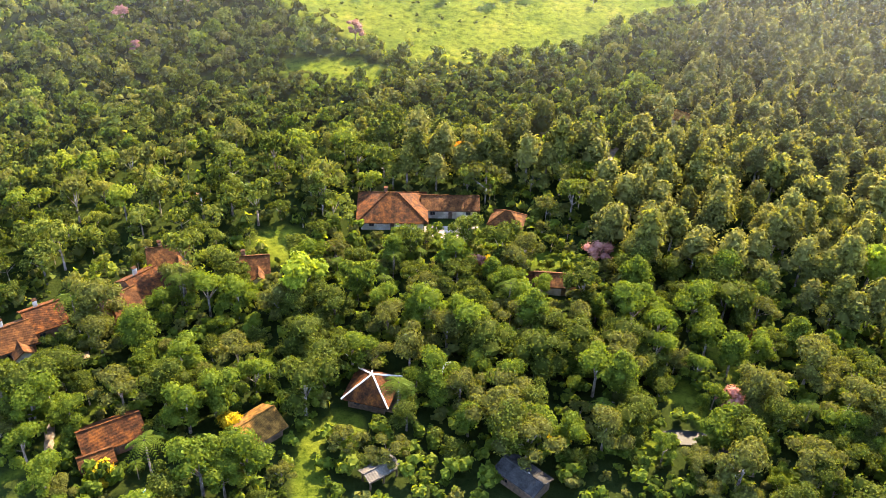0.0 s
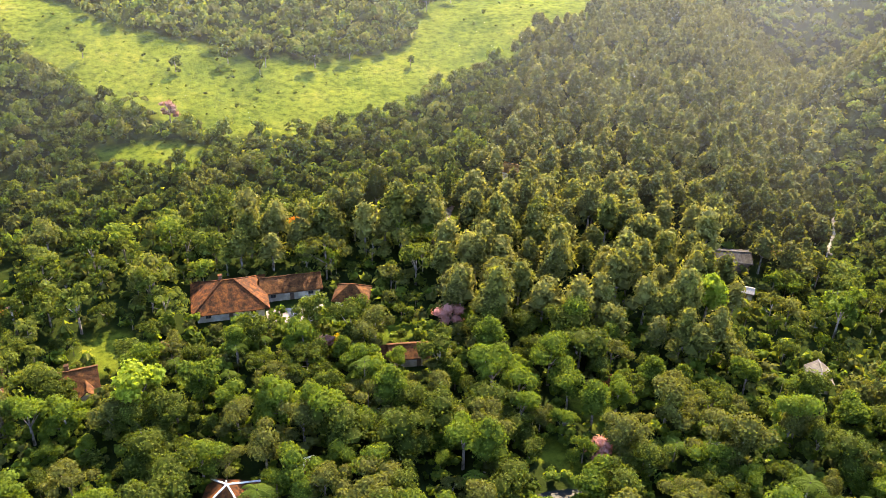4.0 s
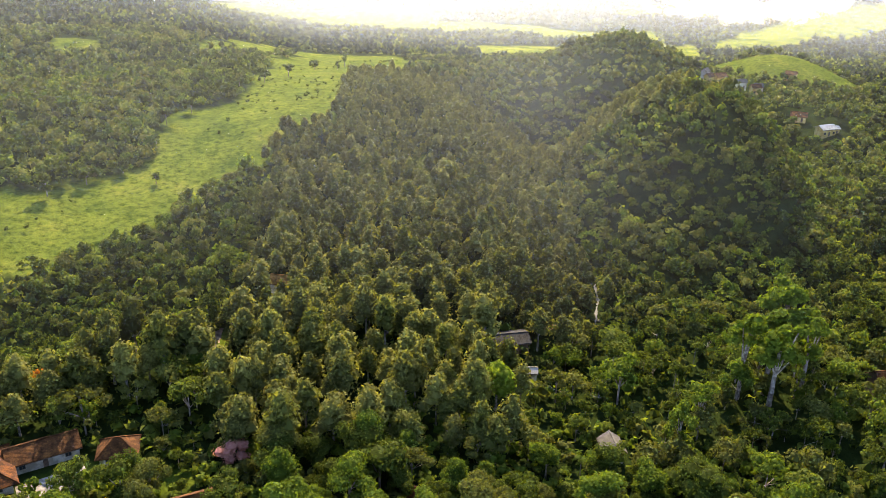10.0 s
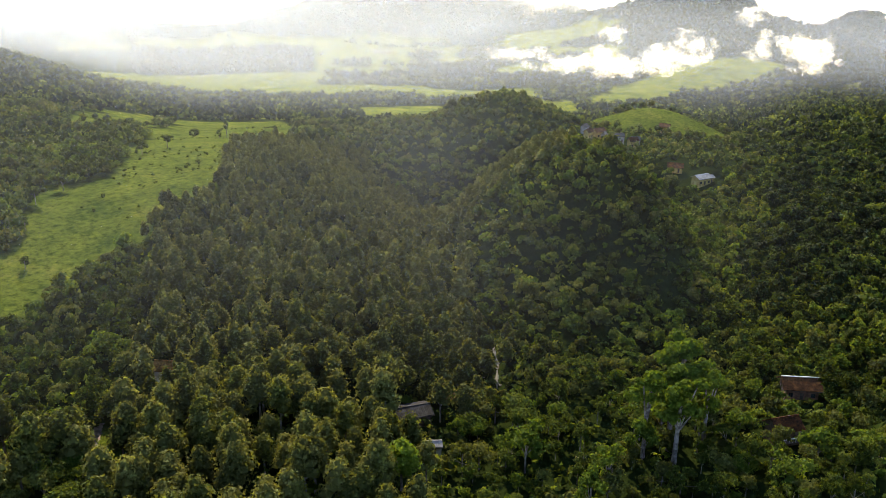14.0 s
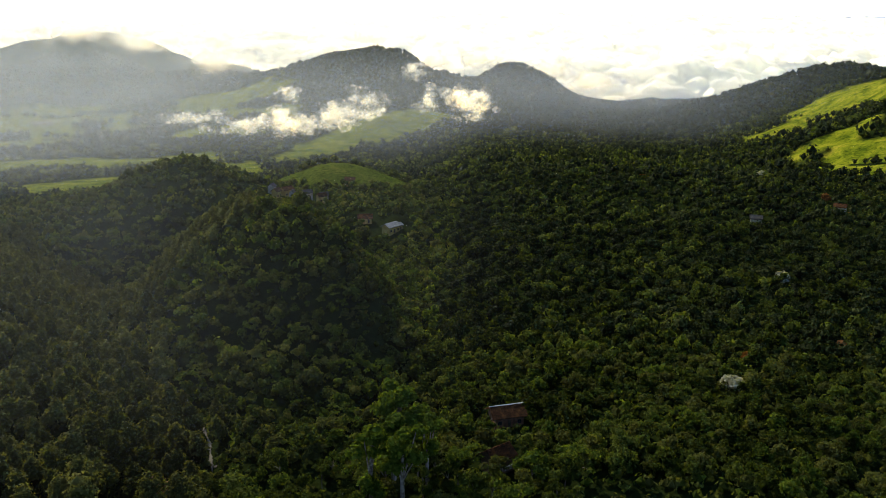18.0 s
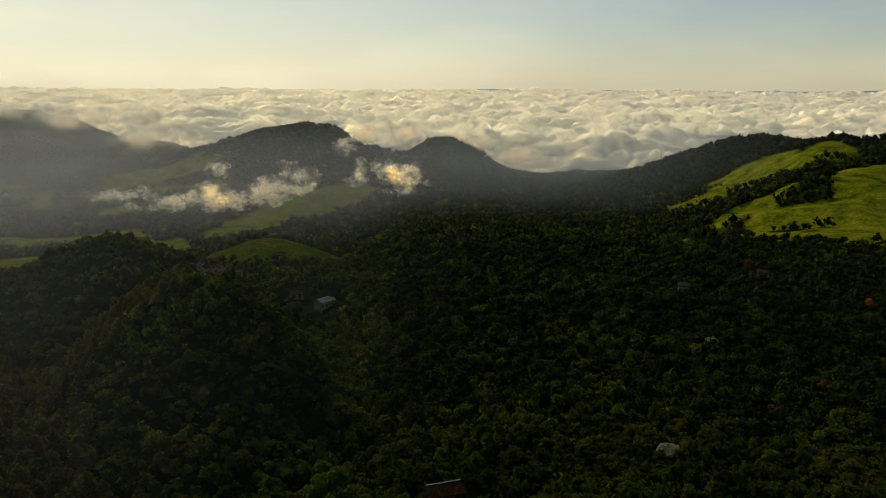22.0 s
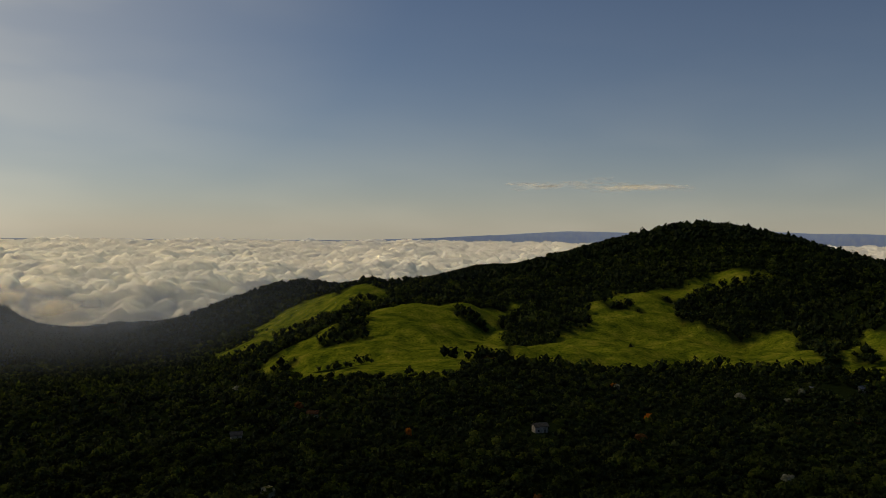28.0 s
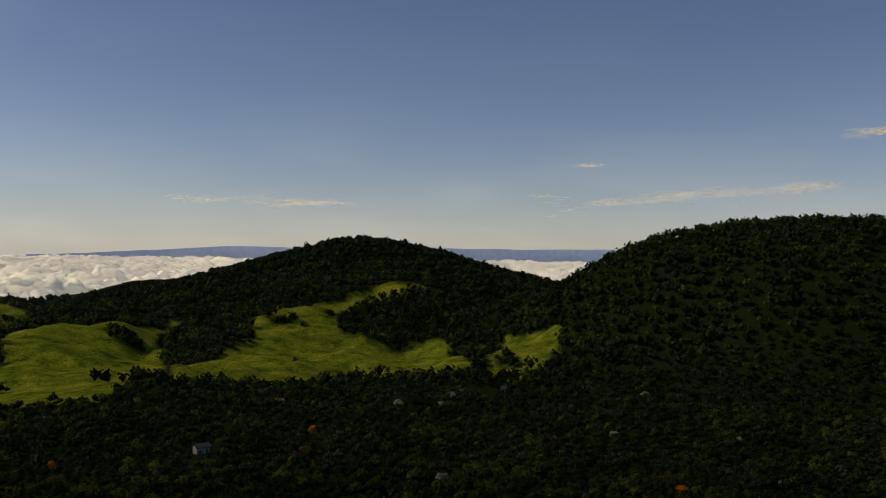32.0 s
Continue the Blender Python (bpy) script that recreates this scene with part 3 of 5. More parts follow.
def plant_woods():
    broad_b = [tree_shape(100 + k, "spread" if k % 4 == 3 else "broad", 780, 0.5, 0, 3, 3) for k in range(12)]
    pine_b = [tree_shape(120 + k, "pine", 640, 0.52, 0, 3, 3) for k in range(6)]
    broad_m = [tree_shape(130 + k, "spread" if k % 7 == 4 else "low", 300, 0.75, 0, 0, 3) for k in range(10)]
    pine_m = [tree_shape(150 + k, "pine", 260, 0.78, 0, 0, 3) for k in range(6)]
    broad_c = [tree_shape(140 + k, "shrub", 76, 0.62, 0, 0, 3) for k in range(9)]
    pine_c = [tree_shape(160 + k, "pine", 130, 1.05, 0, 0, 3) for k in range(5)]
    twin = [tree_shape(180 + k, "twin", 26, 1.35, 0, 0, 3) for k in range(5)]
    dome = [tree_shape(200 + k, "dome", 12, 1.1, 0, 0, 3) for k in range(4)]
    bare = [tree_shape(210 + k, "dome", 2, 1.6, 0, 0, 3) for k in range(5)]
    under = [tree_shape(220 + k, "shrub", 26, 0.85, 1, 0) for k in range(5)]
    mixed_words, pine_words = "dense subtropical broadleaf wood with uneven crowns", "olive-green pine plantation with rounded cone-shaped crowns"
    for seed, step, d0, d1, broad, pine, low, high, tall in ((1, 5.8, 126, 178, broad_b, pine_b, 0.36, 1.0, 0.98), (6, 4.1, 178, 262, broad_m, pine_m, 0.32, 0.84, 0.7)):
        x, y, rng = scatter(seed, step, d0, d1, -95, 46)
        p = pine_zone(x, y)
        keep = plots_free(x, y, 0.3) & ((polar(x, y)[0] > -66) | (d0 > 170))
        odd = rng.uniform(0, 1, len(x))
        rows = keep & ~p
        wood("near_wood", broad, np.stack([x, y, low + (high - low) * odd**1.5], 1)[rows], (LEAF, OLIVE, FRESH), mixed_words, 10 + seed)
        rows = keep & p & plots_free(x, y, 1.6) & (patch(x, y, 99, 160, 5, 6, -30) > 1)
        wood("pine_wood", pine, np.stack([x, y, tall * (0.8 + 0.4 * odd)], 1)[rows], (PINE, OLIVE), pine_words, 30 + seed)
    x, y, rng = scatter(2, 4.2, 262, 430, -143, 40)
    keep = plots_free(x, y, 2)
    x, y = x[keep], y[keep]
    p = pine_zone(x, y)
    # woods on this side take the leaf copy with shade in its colour
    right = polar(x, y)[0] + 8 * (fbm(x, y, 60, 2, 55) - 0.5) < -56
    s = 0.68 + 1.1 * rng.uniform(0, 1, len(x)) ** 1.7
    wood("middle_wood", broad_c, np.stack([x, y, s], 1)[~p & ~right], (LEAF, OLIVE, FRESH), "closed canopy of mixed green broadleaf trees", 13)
    wood("middle_wood", broad_c, np.stack([x, y, s], 1)[~p & right], (SHADED_LEAF, LEAF), "closed canopy of broadleaf trees with shade in their leaf colour", 23)
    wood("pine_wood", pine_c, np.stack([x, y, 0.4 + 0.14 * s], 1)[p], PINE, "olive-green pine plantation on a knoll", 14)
    x, y, rng = scatter(7, 5.2, 430, 660, -142, 32)
    keep = plots_free(x, y, 3)
    x, y = x[keep], y[keep]
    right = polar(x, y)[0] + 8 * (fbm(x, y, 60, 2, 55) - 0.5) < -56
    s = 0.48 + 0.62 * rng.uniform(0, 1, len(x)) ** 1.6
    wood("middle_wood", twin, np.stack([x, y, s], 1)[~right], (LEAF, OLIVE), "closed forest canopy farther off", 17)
    wood("middle_wood", twin, np.stack([x, y, s], 1)[right], (SHADED_LEAF, LEAF), "closed forest canopy farther off with shade in its leaf colour", 27)
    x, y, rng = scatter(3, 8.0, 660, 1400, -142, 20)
    wood("far_wood", dome, np.stack([x, y, 1.2 + 1.6 * rng.uniform(0, 1, len(x)) ** 1.6], 1), (SHADED_LEAF, LEAF), "distant dark forest covering slopes and valley", 15)
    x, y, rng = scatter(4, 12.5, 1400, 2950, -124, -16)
    wood("mountain_wood", bare, np.stack([x, y, rng.uniform(2.0, 4.0, len(x))], 1), SHADED_LEAF, "forest on far mountain slopes", 16)
    x, y, rng = scatter(8, 2.7, 62, 140, -64, 50)
    keep = plots_free(x, y, -0.6)
    x, y = x[keep], y[keep]
    wood("undergrowth", under, np.stack([x, y, rng.uniform(0.3, 1.0, len(x))], 1), (FRESH, LIME, OLIVE), "tangled green undergrowth between the trees", 18)
    x, y, rng = scatter(9, 4.4, 126, 300, -90, 44)
    keep = plots_free(x, y, -0.4)
    x, y = x[keep], y[keep]
    wood("undergrowth", dome, np.stack([x, y, rng.uniform(0.5, 1.0, len(x))], 1), (LEAF, OLIVE, FRESH), "dense bushes under the trees", 28)
    x, y, rng = scatter(10, 7.0, 3, 70, -180, 180)
    keep = plots_free(x, y, 0.5) & ((y < 62) | (x < -50) | (x > 60))
    x, y = x[keep], y[keep]
    wood("near_wood", broad_c, np.stack([x, y, rng.uniform(1.0, 2.2, len(x))], 1), (LEAF, OLIVE, FRESH), "dense wood below the flight path", 31)
    # shrubs on the open pasture
    rng = np.random.default_rng(19)
    x, y = rng.uniform(-110, 260, 2600), rng.uniform(225, 560, 2600)
    keep = (grass(x, y) > 0.5) & (fbm(x, y, 40, 2, 90) > 0.5)
    x, y = x[keep], y[keep]
    wood("pasture_shrubs", under, np.stack([x, y, rng.uniform(0.12, 0.6, len(x)) ** 1.2], 1), LEAF, "low scattered shrubs on the pasture", 20)


plant_woods()


# ---- trees that stand out one by one ----
def tree_thing(name, shape, leaf, label, category="tree", group=""):
    """One tree with trunk and crown as parts, at the origin."""
    v, t, s, c = shape
    root = tagged(new(name), label, category, group)
    for part_name, slot, mat in (("trunk", 1, BARK), ("crown", 0, leaf)):
        rows = t[s == slot]
        used, inverse = np.unique(rows, return_inverse=True)
        ob = new(part_name, mesh_of(part_name, v[used], inverse.reshape(-1, 3), [mat], None, False, c[used]))
        ob.parent = root
    return root


def stand(ob, x, y, scale=1.0, turn=0.0, sink=0.0, first=False):
    m = Matrix.Translation((x, y, float(ground_z(x, y)) - sink)) @ pose(0, 0, 0, 0, 0, turn)
    if first:
        ob.matrix_basis = m @ Matrix.Diagonal((scale, scale, scale, 1))
        return ob
    made = copy_thing(ob, m)
    made.scale = (scale, scale, scale)
    return made


def blossom(name, a, b):
    return foliage(name, [(0.0, a), (1.0, b)], 0.35, 0.05)


PINK = blossom("pink_blossom", (0.26, 0.1, 0.085), (0.5, 0.26, 0.2))
MAUVE = blossom("mauve_blossom", (0.14, 0.065, 0.065), (0.28, 0.15, 0.145))
YELLOW = blossom("yellow_blossom", (0.2, 0.15, 0.01), (0.5, 0.36, 0.02))
ORANGE = blossom("orange_blossom", (0.35, 0.1, 0.01), (0.6, 0.22, 0.02))
WHITE = blossom("white_blossom", (0.14, 0.15, 0.1), (0.48, 0.46, 0.38))
RUST = blossom("rust_leaves", (0.1, 0.045, 0.015), (0.22, 0.1, 0.03))


def palm_shape(seed):
    rng = np.random.default_rng(seed)
    h = rng.uniform(6.5, 8.5)
    verts, tris, slots, tints, base = [], [], [], [], 0
    for k in range(13):
        a, lift = k * 2 * np.pi / 13 + rng.uniform(-0.2, 0.2), rng.uniform(0.1, 0.9)
        way, across = np.array([math.cos(a), math.sin(a), 0]), np.array([-math.sin(a), math.cos(a), 0])
        for j in range(9):
            u = (j + 0.6) / 9.5
            spot = way * 2.9 * u + np.array([0, 0, h + lift * 1.7 * u - 2.6 * u * u])
            for side in (-1, 1):
                tip = spot + across * side * (0.85 - 0.6 * abs(u - 0.35)) + way * 0.35 - np.array([0, 0, 0.35])
                verts += [spot, spot + way * 0.3, tip]
                tris.append((base, base + 1, base + 2))
                slots.append(0)
                tints += [rng.uniform(0.15, 0.6)] * 3
                base += 3
    a = np.arange(6) * np.pi / 3
    ring = np.stack([np.cos(a), np.sin(a), 0 * a], 1)
    verts += list(ring * 0.2 + (0, 0, -0.4)) + list(ring * 0.11 + (0, 0, h + 0.1))
    for j in range(6):
        k = (j + 1) % 6
        tris += [(base + j, base + k, base + k + 6), (base + j, base + k + 6, base + j + 6)]
        slots += [1, 1]
    tints += [0] * 12
    return np.array(verts), np.array(tris), np.array(slots), np.array(tints)


def plant_near_trees():
    kinds = []
    looks = ((LEAF, "dark green broadleaf tree with a rounded dense crown"), (OLIVE, "olive-green broadleaf tree with a loose crown"), (FRESH, "fresh green broadleaf tree with a full crown"))
    for k in range(14):
        mat, words = looks[(0, 1, 2, 2, 0, 1)[k % 6]] if k < 12 else (LIME, "young tree with light yellow-green leaves")
        form = "pine" if k in (3, 8) else "spread" if k in (1, 6, 11) else "broad"
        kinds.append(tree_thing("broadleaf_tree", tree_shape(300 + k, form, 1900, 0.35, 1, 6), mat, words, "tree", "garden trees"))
    shrubs = [tree_thing("shrub", tree_shape(330 + k, "shrub", 420, 0.34, 1, 5), looks[k % 3][0], "dense garden shrub between the houses", "shrub", "garden shrubs") for k in range(4)]
    palms = [tree_thing("palm", palm_shape(340 + k), FRESH, "slender palm with drooping feathered fronds", "palm", "garden palms") for k in range(3)]
    x, y, rng = scatter(5, 5.2, 70, 126, -64, 50)
    keep = plots_free(x, y, -0.7)
    x, y = x[keep], y[keep]
    first = set()
    for px, py in zip(x, y):
        q = rng.uniform()
        home = kinds if q < 0.8 else shrubs if q < 0.92 else palms
        ob = home[rng.integers(len(home))]
        fresh = ob.name not in first
        first.add(ob.name)
        stand(ob, px, py, 0.42 + 0.72 * rng.uniform() ** 1.3, rng.uniform(0, 360), 0.0, fresh)


plant_near_trees()


def single(name, form, clumps, leaf_size, leaf, label, x, y, scale, seed, category="tree", group=""):
    return stand(tree_thing(name, tree_shape(seed, form, clumps, leaf_size, 1, 6), leaf, label, category, group), x, y, scale, seed * 37 % 360, 0, True)


LIME_LABEL = "bright yellow-green young tree standing above the canopy"
single("lime_tree", "broad", 900, 0.6, YOUNG, "broad tree with fresh light green leaves", -26.5, 131.5, 1.2, 401)
single("young_tree", "pine", 900, 0.6, YOUNG, LIME_LABEL, 87, 147, 1.1, 402)
single("pale_tree", "broad", 800, 0.55, LEAF, "tall broadleaf tree with a pale dome-shaped crown", 54, 133, 1.15, 403)
for k, (px, py, mat, sc, word) in enumerate((
    (32, 151, PINK, 0.62, "pink"), (50, 110, PINK, 0.6, "deep pink"), (7, 145, MAUVE, 0.5, "faded pink"), (-64, 129, MAUVE, 0.5, "mauve"), (-55, 166, PINK, 0.4, "pink"), (-100, 251, MAUVE, 0.6, "mauve"),
    (-92, 238, MAUVE, 0.55, "mauve"), (-84, 262, MAUVE, 0.6, "mauve"), (-108, 268, MAUVE, 0.55, "mauve"), (-30, 255, MAUVE, 0.6, "pale pink"), (118, 174, PINK, 0.5, "pink"), (-24, 150, MAUVE, 0.45, "mauve"))):
    single("blossom_tree", "broad", 520, 0.5, mat, f"small tree in {word} blossom among green crowns", px, py, sc, 410 + k, "tree", "blossoming trees")
for k, (px, py, sc) in enumerate(((-33, 99, 0.5), (-50, 88, 0.55), (-30, 93, 0.6), (20, 100, 0.5), (10, 150, 0.4))):
    single("yellow_shrub", "shrub", 420, 0.45, YELLOW, "shrub covered with yellow flowers", px, py, sc * 1.9, 430 + k, "shrub", "yellow shrubs")
single("orange_tree", "shrub", 380, 0.5, ORANGE, "small tree with orange flowers at the wood's edge", 3, 195, 1.1, 440)
for k, (px, py) in enumerate(((42, 202), (44, 209))):
    single("cypress", "column", 620, 0.45, LEAF, "slim dark column-shaped cypress", px, py, 1.1, 450 + k, "tree", "cypresses")
for k, (px, py, sc) in enumerate(((143, 126, 1.35), (139, 121, 1.2), (148, 130, 1.25), (136, 127, 1.05), (151, 123, 1.1))):
    single("eucalyptus", "tall", 700, 0.7, LIME, "very tall tree with pale trunk and feathery open crown", px, py, sc, 460 + k, "tree", "tall slender trees")

rng_far = np.random.default_rng(77)
for k in range(34):
    mat, word = ((WHITE, "whitish"), (RUST, "rust-brown"), (WHITE, "whitish"), (ORANGE, "dull orange"), (RUST, "reddish"))[k % 5]
    if k == 0:
        px, py = 12 + 229, 24 + 58
    else:
        px, py = at(rng_far.uniform(-132, -66), rng_far.uniform(250, 620))
    single("blossom_tree", "shrub", 150, 0.8, mat, f"small {word} blossoming tree in the dark forest", px, py, rng_far.uniform(0.9, 1.6), 500 + k, "tree", "forest blossom trees")
for k, (px, py) in enumerate(((-58, 290), (-14, 292), (-2, 290), (60, 340), (86, 372), (104, 400), (118, 408), (135, 425), (168, 480), (178, 470), (196, 505), (-30, 285), (100, 410), (30, 330), (14, 290), (26, 296), (38, 302), (52, 318), (-4, 286), (72, 352), (46, 290))):
    single("pasture_tree", "broad", 160, 1.0, LEAF, "lone open-crowned tree on the pasture", px, py, rng_far.uniform(0.45, 0.8), 560 + k, "tree", "pasture trees")


# ---- clouds and haze ----
def cloud_material(name, alpha=1.0, scale=0.01, cut=None, bright=0.85):
    """White droplets, warm sunlight put into their colour: light is scattered on both sides; alpha under 1 lets part of
    the view through.
    """
    m, nt, p, out = material(name)
    d, t, mix = nt.nodes.new("ShaderNodeBsdfDiffuse"), nt.nodes.new("ShaderNodeBsdfTranslucent"), nt.nodes.new("ShaderNodeAddShader")
    for n in (d, t):
        n.inputs["Color"].default_value = (bright, bright * 0.94, bright * 0.78, 1)
    link(nt, d, 0, mix, 0), link(nt, t, 0, mix, 1)
    if alpha < 1 or cut:
        see, veil = nt.nodes.new("ShaderNodeBsdfTransparent"), nt.nodes.new("ShaderNodeMixShader")
        link(nt, see, 0, veil, 1), link(nt, mix, 0, veil, 2), link(nt, veil, 0, out, "Surface")
        if cut:
            n, r = noise_node(nt, scale, 4, 0.6), nt.nodes.new("ShaderNodeMapRange")
            r.inputs[1].default_value, r.inputs[2].default_value, r.inputs[3].default_value, r.inputs[4].default_value = cut[0], cut[1], 0, alpha
            link(nt, n, "Fac", r, 0), link(nt, r, 0, veil, 0)
            return m, nt, r, veil
        veil.inputs[0].default_value = alpha
    else:
        link(nt, mix, 0, out, "Surface")
    return m


def cloud_sea():
    """The top of a cloud deck far below, in true perspective drawn in to where it can be shown: each place keeps its bearing and its dip."""
    az = np.radians(np.arange(-142, -28, 0.13))
    true = np.exp(np.linspace(math.log(8000), math.log(64000), 240))
    a, big = np.meshgrid(az, true)
    x, y = -big * np.sin(a), big * np.cos(a)
    bump = 0.0
    for scale, height, seed in ((5200, 120, 3), (1900, 140, 4), (900, 135, 5), (430, 105, 6), (200, 65, 7)):
        n = fbm(x, y, scale, 2, seed)
        bump = bump + height * (np.abs(2 * n - 1) ** 0.7 * 1.7 - 0.3)
    z = -1120 + bump - 300 * smooth(11000, 8000, big)
    shown = 2950 + 1800 * (np.log(big / 8000) / math.log(8))
    k = shown / np.hypot(big, z)
    verts = np.stack([12 + x * k, 24 + y * k, 105 + z * k], -1).reshape(-1, 3)
    n, r = len(az), len(true)
    i, j = np.meshgrid(np.arange(r - 1), np.arange(n - 1), indexing="ij")
    p0 = i * n + j
    tris = np.concatenate([np.stack([p0, p0 + n + 1, p0 + n], -1).reshape(-1, 3), np.stack([p0, p0 + 1, p0 + n + 1], -1).reshape(-1, 3)])
    me = mesh_of("cloud_sea", verts, tris[:, ::-1], [cloud_material("cloud_top", 1.0, 0.01, None, 1.0)], None, True)
    tagged(new("cloud_sea", me), "sea of white morning clouds filling the lowland", "clouds", "", "structure")


cloud_sea()


def wisps(name, rows, label, seed, alpha, size, flat=0.85, grain=0.035, cut=(0.34, 0.7)):
    """Torn low clouds made of many thin veils; rows: bearing, distance, height, half width, half height, count."""
    rng = np.random.default_rng(seed)
    bv, bf = BALLS[1]
    vs, ts, base = [], [], 0
    for az, d, z, wide, high, count in rows:
        cx, cy = at(az, d)
        s, c = math.sin(radians(az)), math.cos(radians(az))
        for k in range(count):
            u, h = rng.normal(0, 0.45) * wide, rng.normal(0, 0.42) * high
            depth = rng.normal(0, 0.3) * wide
            r = size * rng.uniform(0.5, 1.4)
            v = bv * r * (1.25, 1.25, flat) * rng.uniform(0.75, 1.2, (len(bv), 1)) + (cx + u * c - depth * s, cy + u * s + depth * c, z + h + 0.25 * u * rng.uniform(-0.3, 0.6))
            vs.append(v), ts.append(bf + base)
            base += len(bv)
    me = mesh_of(name, np.concatenate(vs), np.concatenate(ts), [cloud_material(name + "_vapour", alpha, grain, cut, 0.75)[0]], None, True)
    tagged(new(name, me), label, "cloud", "", "stuff")


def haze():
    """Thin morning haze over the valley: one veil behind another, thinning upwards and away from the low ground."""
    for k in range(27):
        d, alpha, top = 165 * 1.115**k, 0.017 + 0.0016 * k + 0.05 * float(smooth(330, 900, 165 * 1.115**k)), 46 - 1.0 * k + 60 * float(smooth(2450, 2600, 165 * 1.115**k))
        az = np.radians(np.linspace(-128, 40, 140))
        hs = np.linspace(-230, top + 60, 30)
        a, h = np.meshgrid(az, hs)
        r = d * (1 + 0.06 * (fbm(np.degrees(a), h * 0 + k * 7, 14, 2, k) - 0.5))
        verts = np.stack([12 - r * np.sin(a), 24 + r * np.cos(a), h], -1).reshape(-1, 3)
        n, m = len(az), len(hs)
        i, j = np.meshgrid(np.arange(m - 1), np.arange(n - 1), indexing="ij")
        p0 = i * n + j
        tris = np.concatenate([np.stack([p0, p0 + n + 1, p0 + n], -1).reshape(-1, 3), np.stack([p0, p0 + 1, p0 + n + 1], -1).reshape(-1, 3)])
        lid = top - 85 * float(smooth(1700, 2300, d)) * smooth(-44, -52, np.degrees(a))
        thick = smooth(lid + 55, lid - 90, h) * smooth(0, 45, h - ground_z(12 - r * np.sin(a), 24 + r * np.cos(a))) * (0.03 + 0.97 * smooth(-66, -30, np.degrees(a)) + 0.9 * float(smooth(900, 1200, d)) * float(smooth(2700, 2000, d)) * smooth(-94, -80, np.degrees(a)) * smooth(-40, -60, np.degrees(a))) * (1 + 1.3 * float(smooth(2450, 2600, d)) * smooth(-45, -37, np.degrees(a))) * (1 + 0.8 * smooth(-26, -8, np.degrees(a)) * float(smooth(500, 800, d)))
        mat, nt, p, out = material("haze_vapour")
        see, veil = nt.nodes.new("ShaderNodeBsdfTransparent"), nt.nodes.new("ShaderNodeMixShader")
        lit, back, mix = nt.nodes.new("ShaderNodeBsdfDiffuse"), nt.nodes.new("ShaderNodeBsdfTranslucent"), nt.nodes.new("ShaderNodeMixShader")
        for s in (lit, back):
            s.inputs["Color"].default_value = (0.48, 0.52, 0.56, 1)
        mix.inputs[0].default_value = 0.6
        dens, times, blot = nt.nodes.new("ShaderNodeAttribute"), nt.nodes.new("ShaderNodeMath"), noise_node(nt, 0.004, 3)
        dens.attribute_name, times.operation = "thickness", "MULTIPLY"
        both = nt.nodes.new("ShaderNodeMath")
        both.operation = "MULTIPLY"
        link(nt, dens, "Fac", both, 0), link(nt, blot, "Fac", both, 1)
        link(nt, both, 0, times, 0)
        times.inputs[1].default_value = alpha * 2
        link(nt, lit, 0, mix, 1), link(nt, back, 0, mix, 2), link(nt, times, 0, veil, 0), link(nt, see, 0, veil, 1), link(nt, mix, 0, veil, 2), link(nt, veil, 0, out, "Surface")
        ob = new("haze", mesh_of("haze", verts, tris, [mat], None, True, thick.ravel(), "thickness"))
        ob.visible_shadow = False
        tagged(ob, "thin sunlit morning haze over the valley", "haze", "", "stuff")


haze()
wisps("low_cloud", (
    (-43.3, 1400, -85, 50, 12, 60), (-46.5, 1400, -88, 60, 15, 110), (-45.5, 1420, -78, 22, 15, 60), (-49.2, 1430, -78, 30, 24, 70), (-51.5, 1500, -66, 34, 26, 70), (-55, 1520, -62, 22, 24, 40), (-58.0, 1450, -62, 34, 28, 130),
    (-57.0, 1460, -50, 30, 14, 50), (-46.2, 1560, -52, 18, 14, 24), (-54.5, 1900, -40, 30, 26, 40), (-50, 1550, -92, 60, 14, 50), (-40, 1550, -92, 60, 8, 40)),
    "torn low cloud drifting along the mountain foot", 61, 0.2, 8, 0.8, 0.05, (0.45, 0.6))
wisps("cloud_bank", (
    (-58.5, 2700, -70, 60, 34, 40), (-63, 2850, -105, 80, 34, 50), (-55.5, 2750, -75, 50, 26, 30), (-42, 2700, -70, 120, 34, 70), (-38, 2800, -20, 160, 26, 70), (-34, 2850, 6, 160, 22, 60), (-66, 3000, -150, 130, 24, 50)),
    "grey cloud bank rising behind the mountain", 62, 0.13, 24, 0.8, 0.016, (0.34, 0.66))
wisps("streak_cloud", ((-97, 4400, 330, 260, 8, 60), (-103, 4400, 322, 300, 7, 60), (-124, 4380, 345, 420, 9, 80), (-101, 4400, 318, 200, 6, 40), (-134, 4300, 405, 160, 20, 70), (-131, 4300, 385, 300, 10, 60), (-127, 4350, 372, 300, 7, 60), (-138, 4300, 640, 110, 22, 50), (-118, 4400, 372, 60, 4, 10), (-121, 4350, 520, 40, 6, 10)),
      "thin cream-coloured streak of high cloud", 63, 0.1, 40, 0.16, 0.008, (0.25, 0.75))


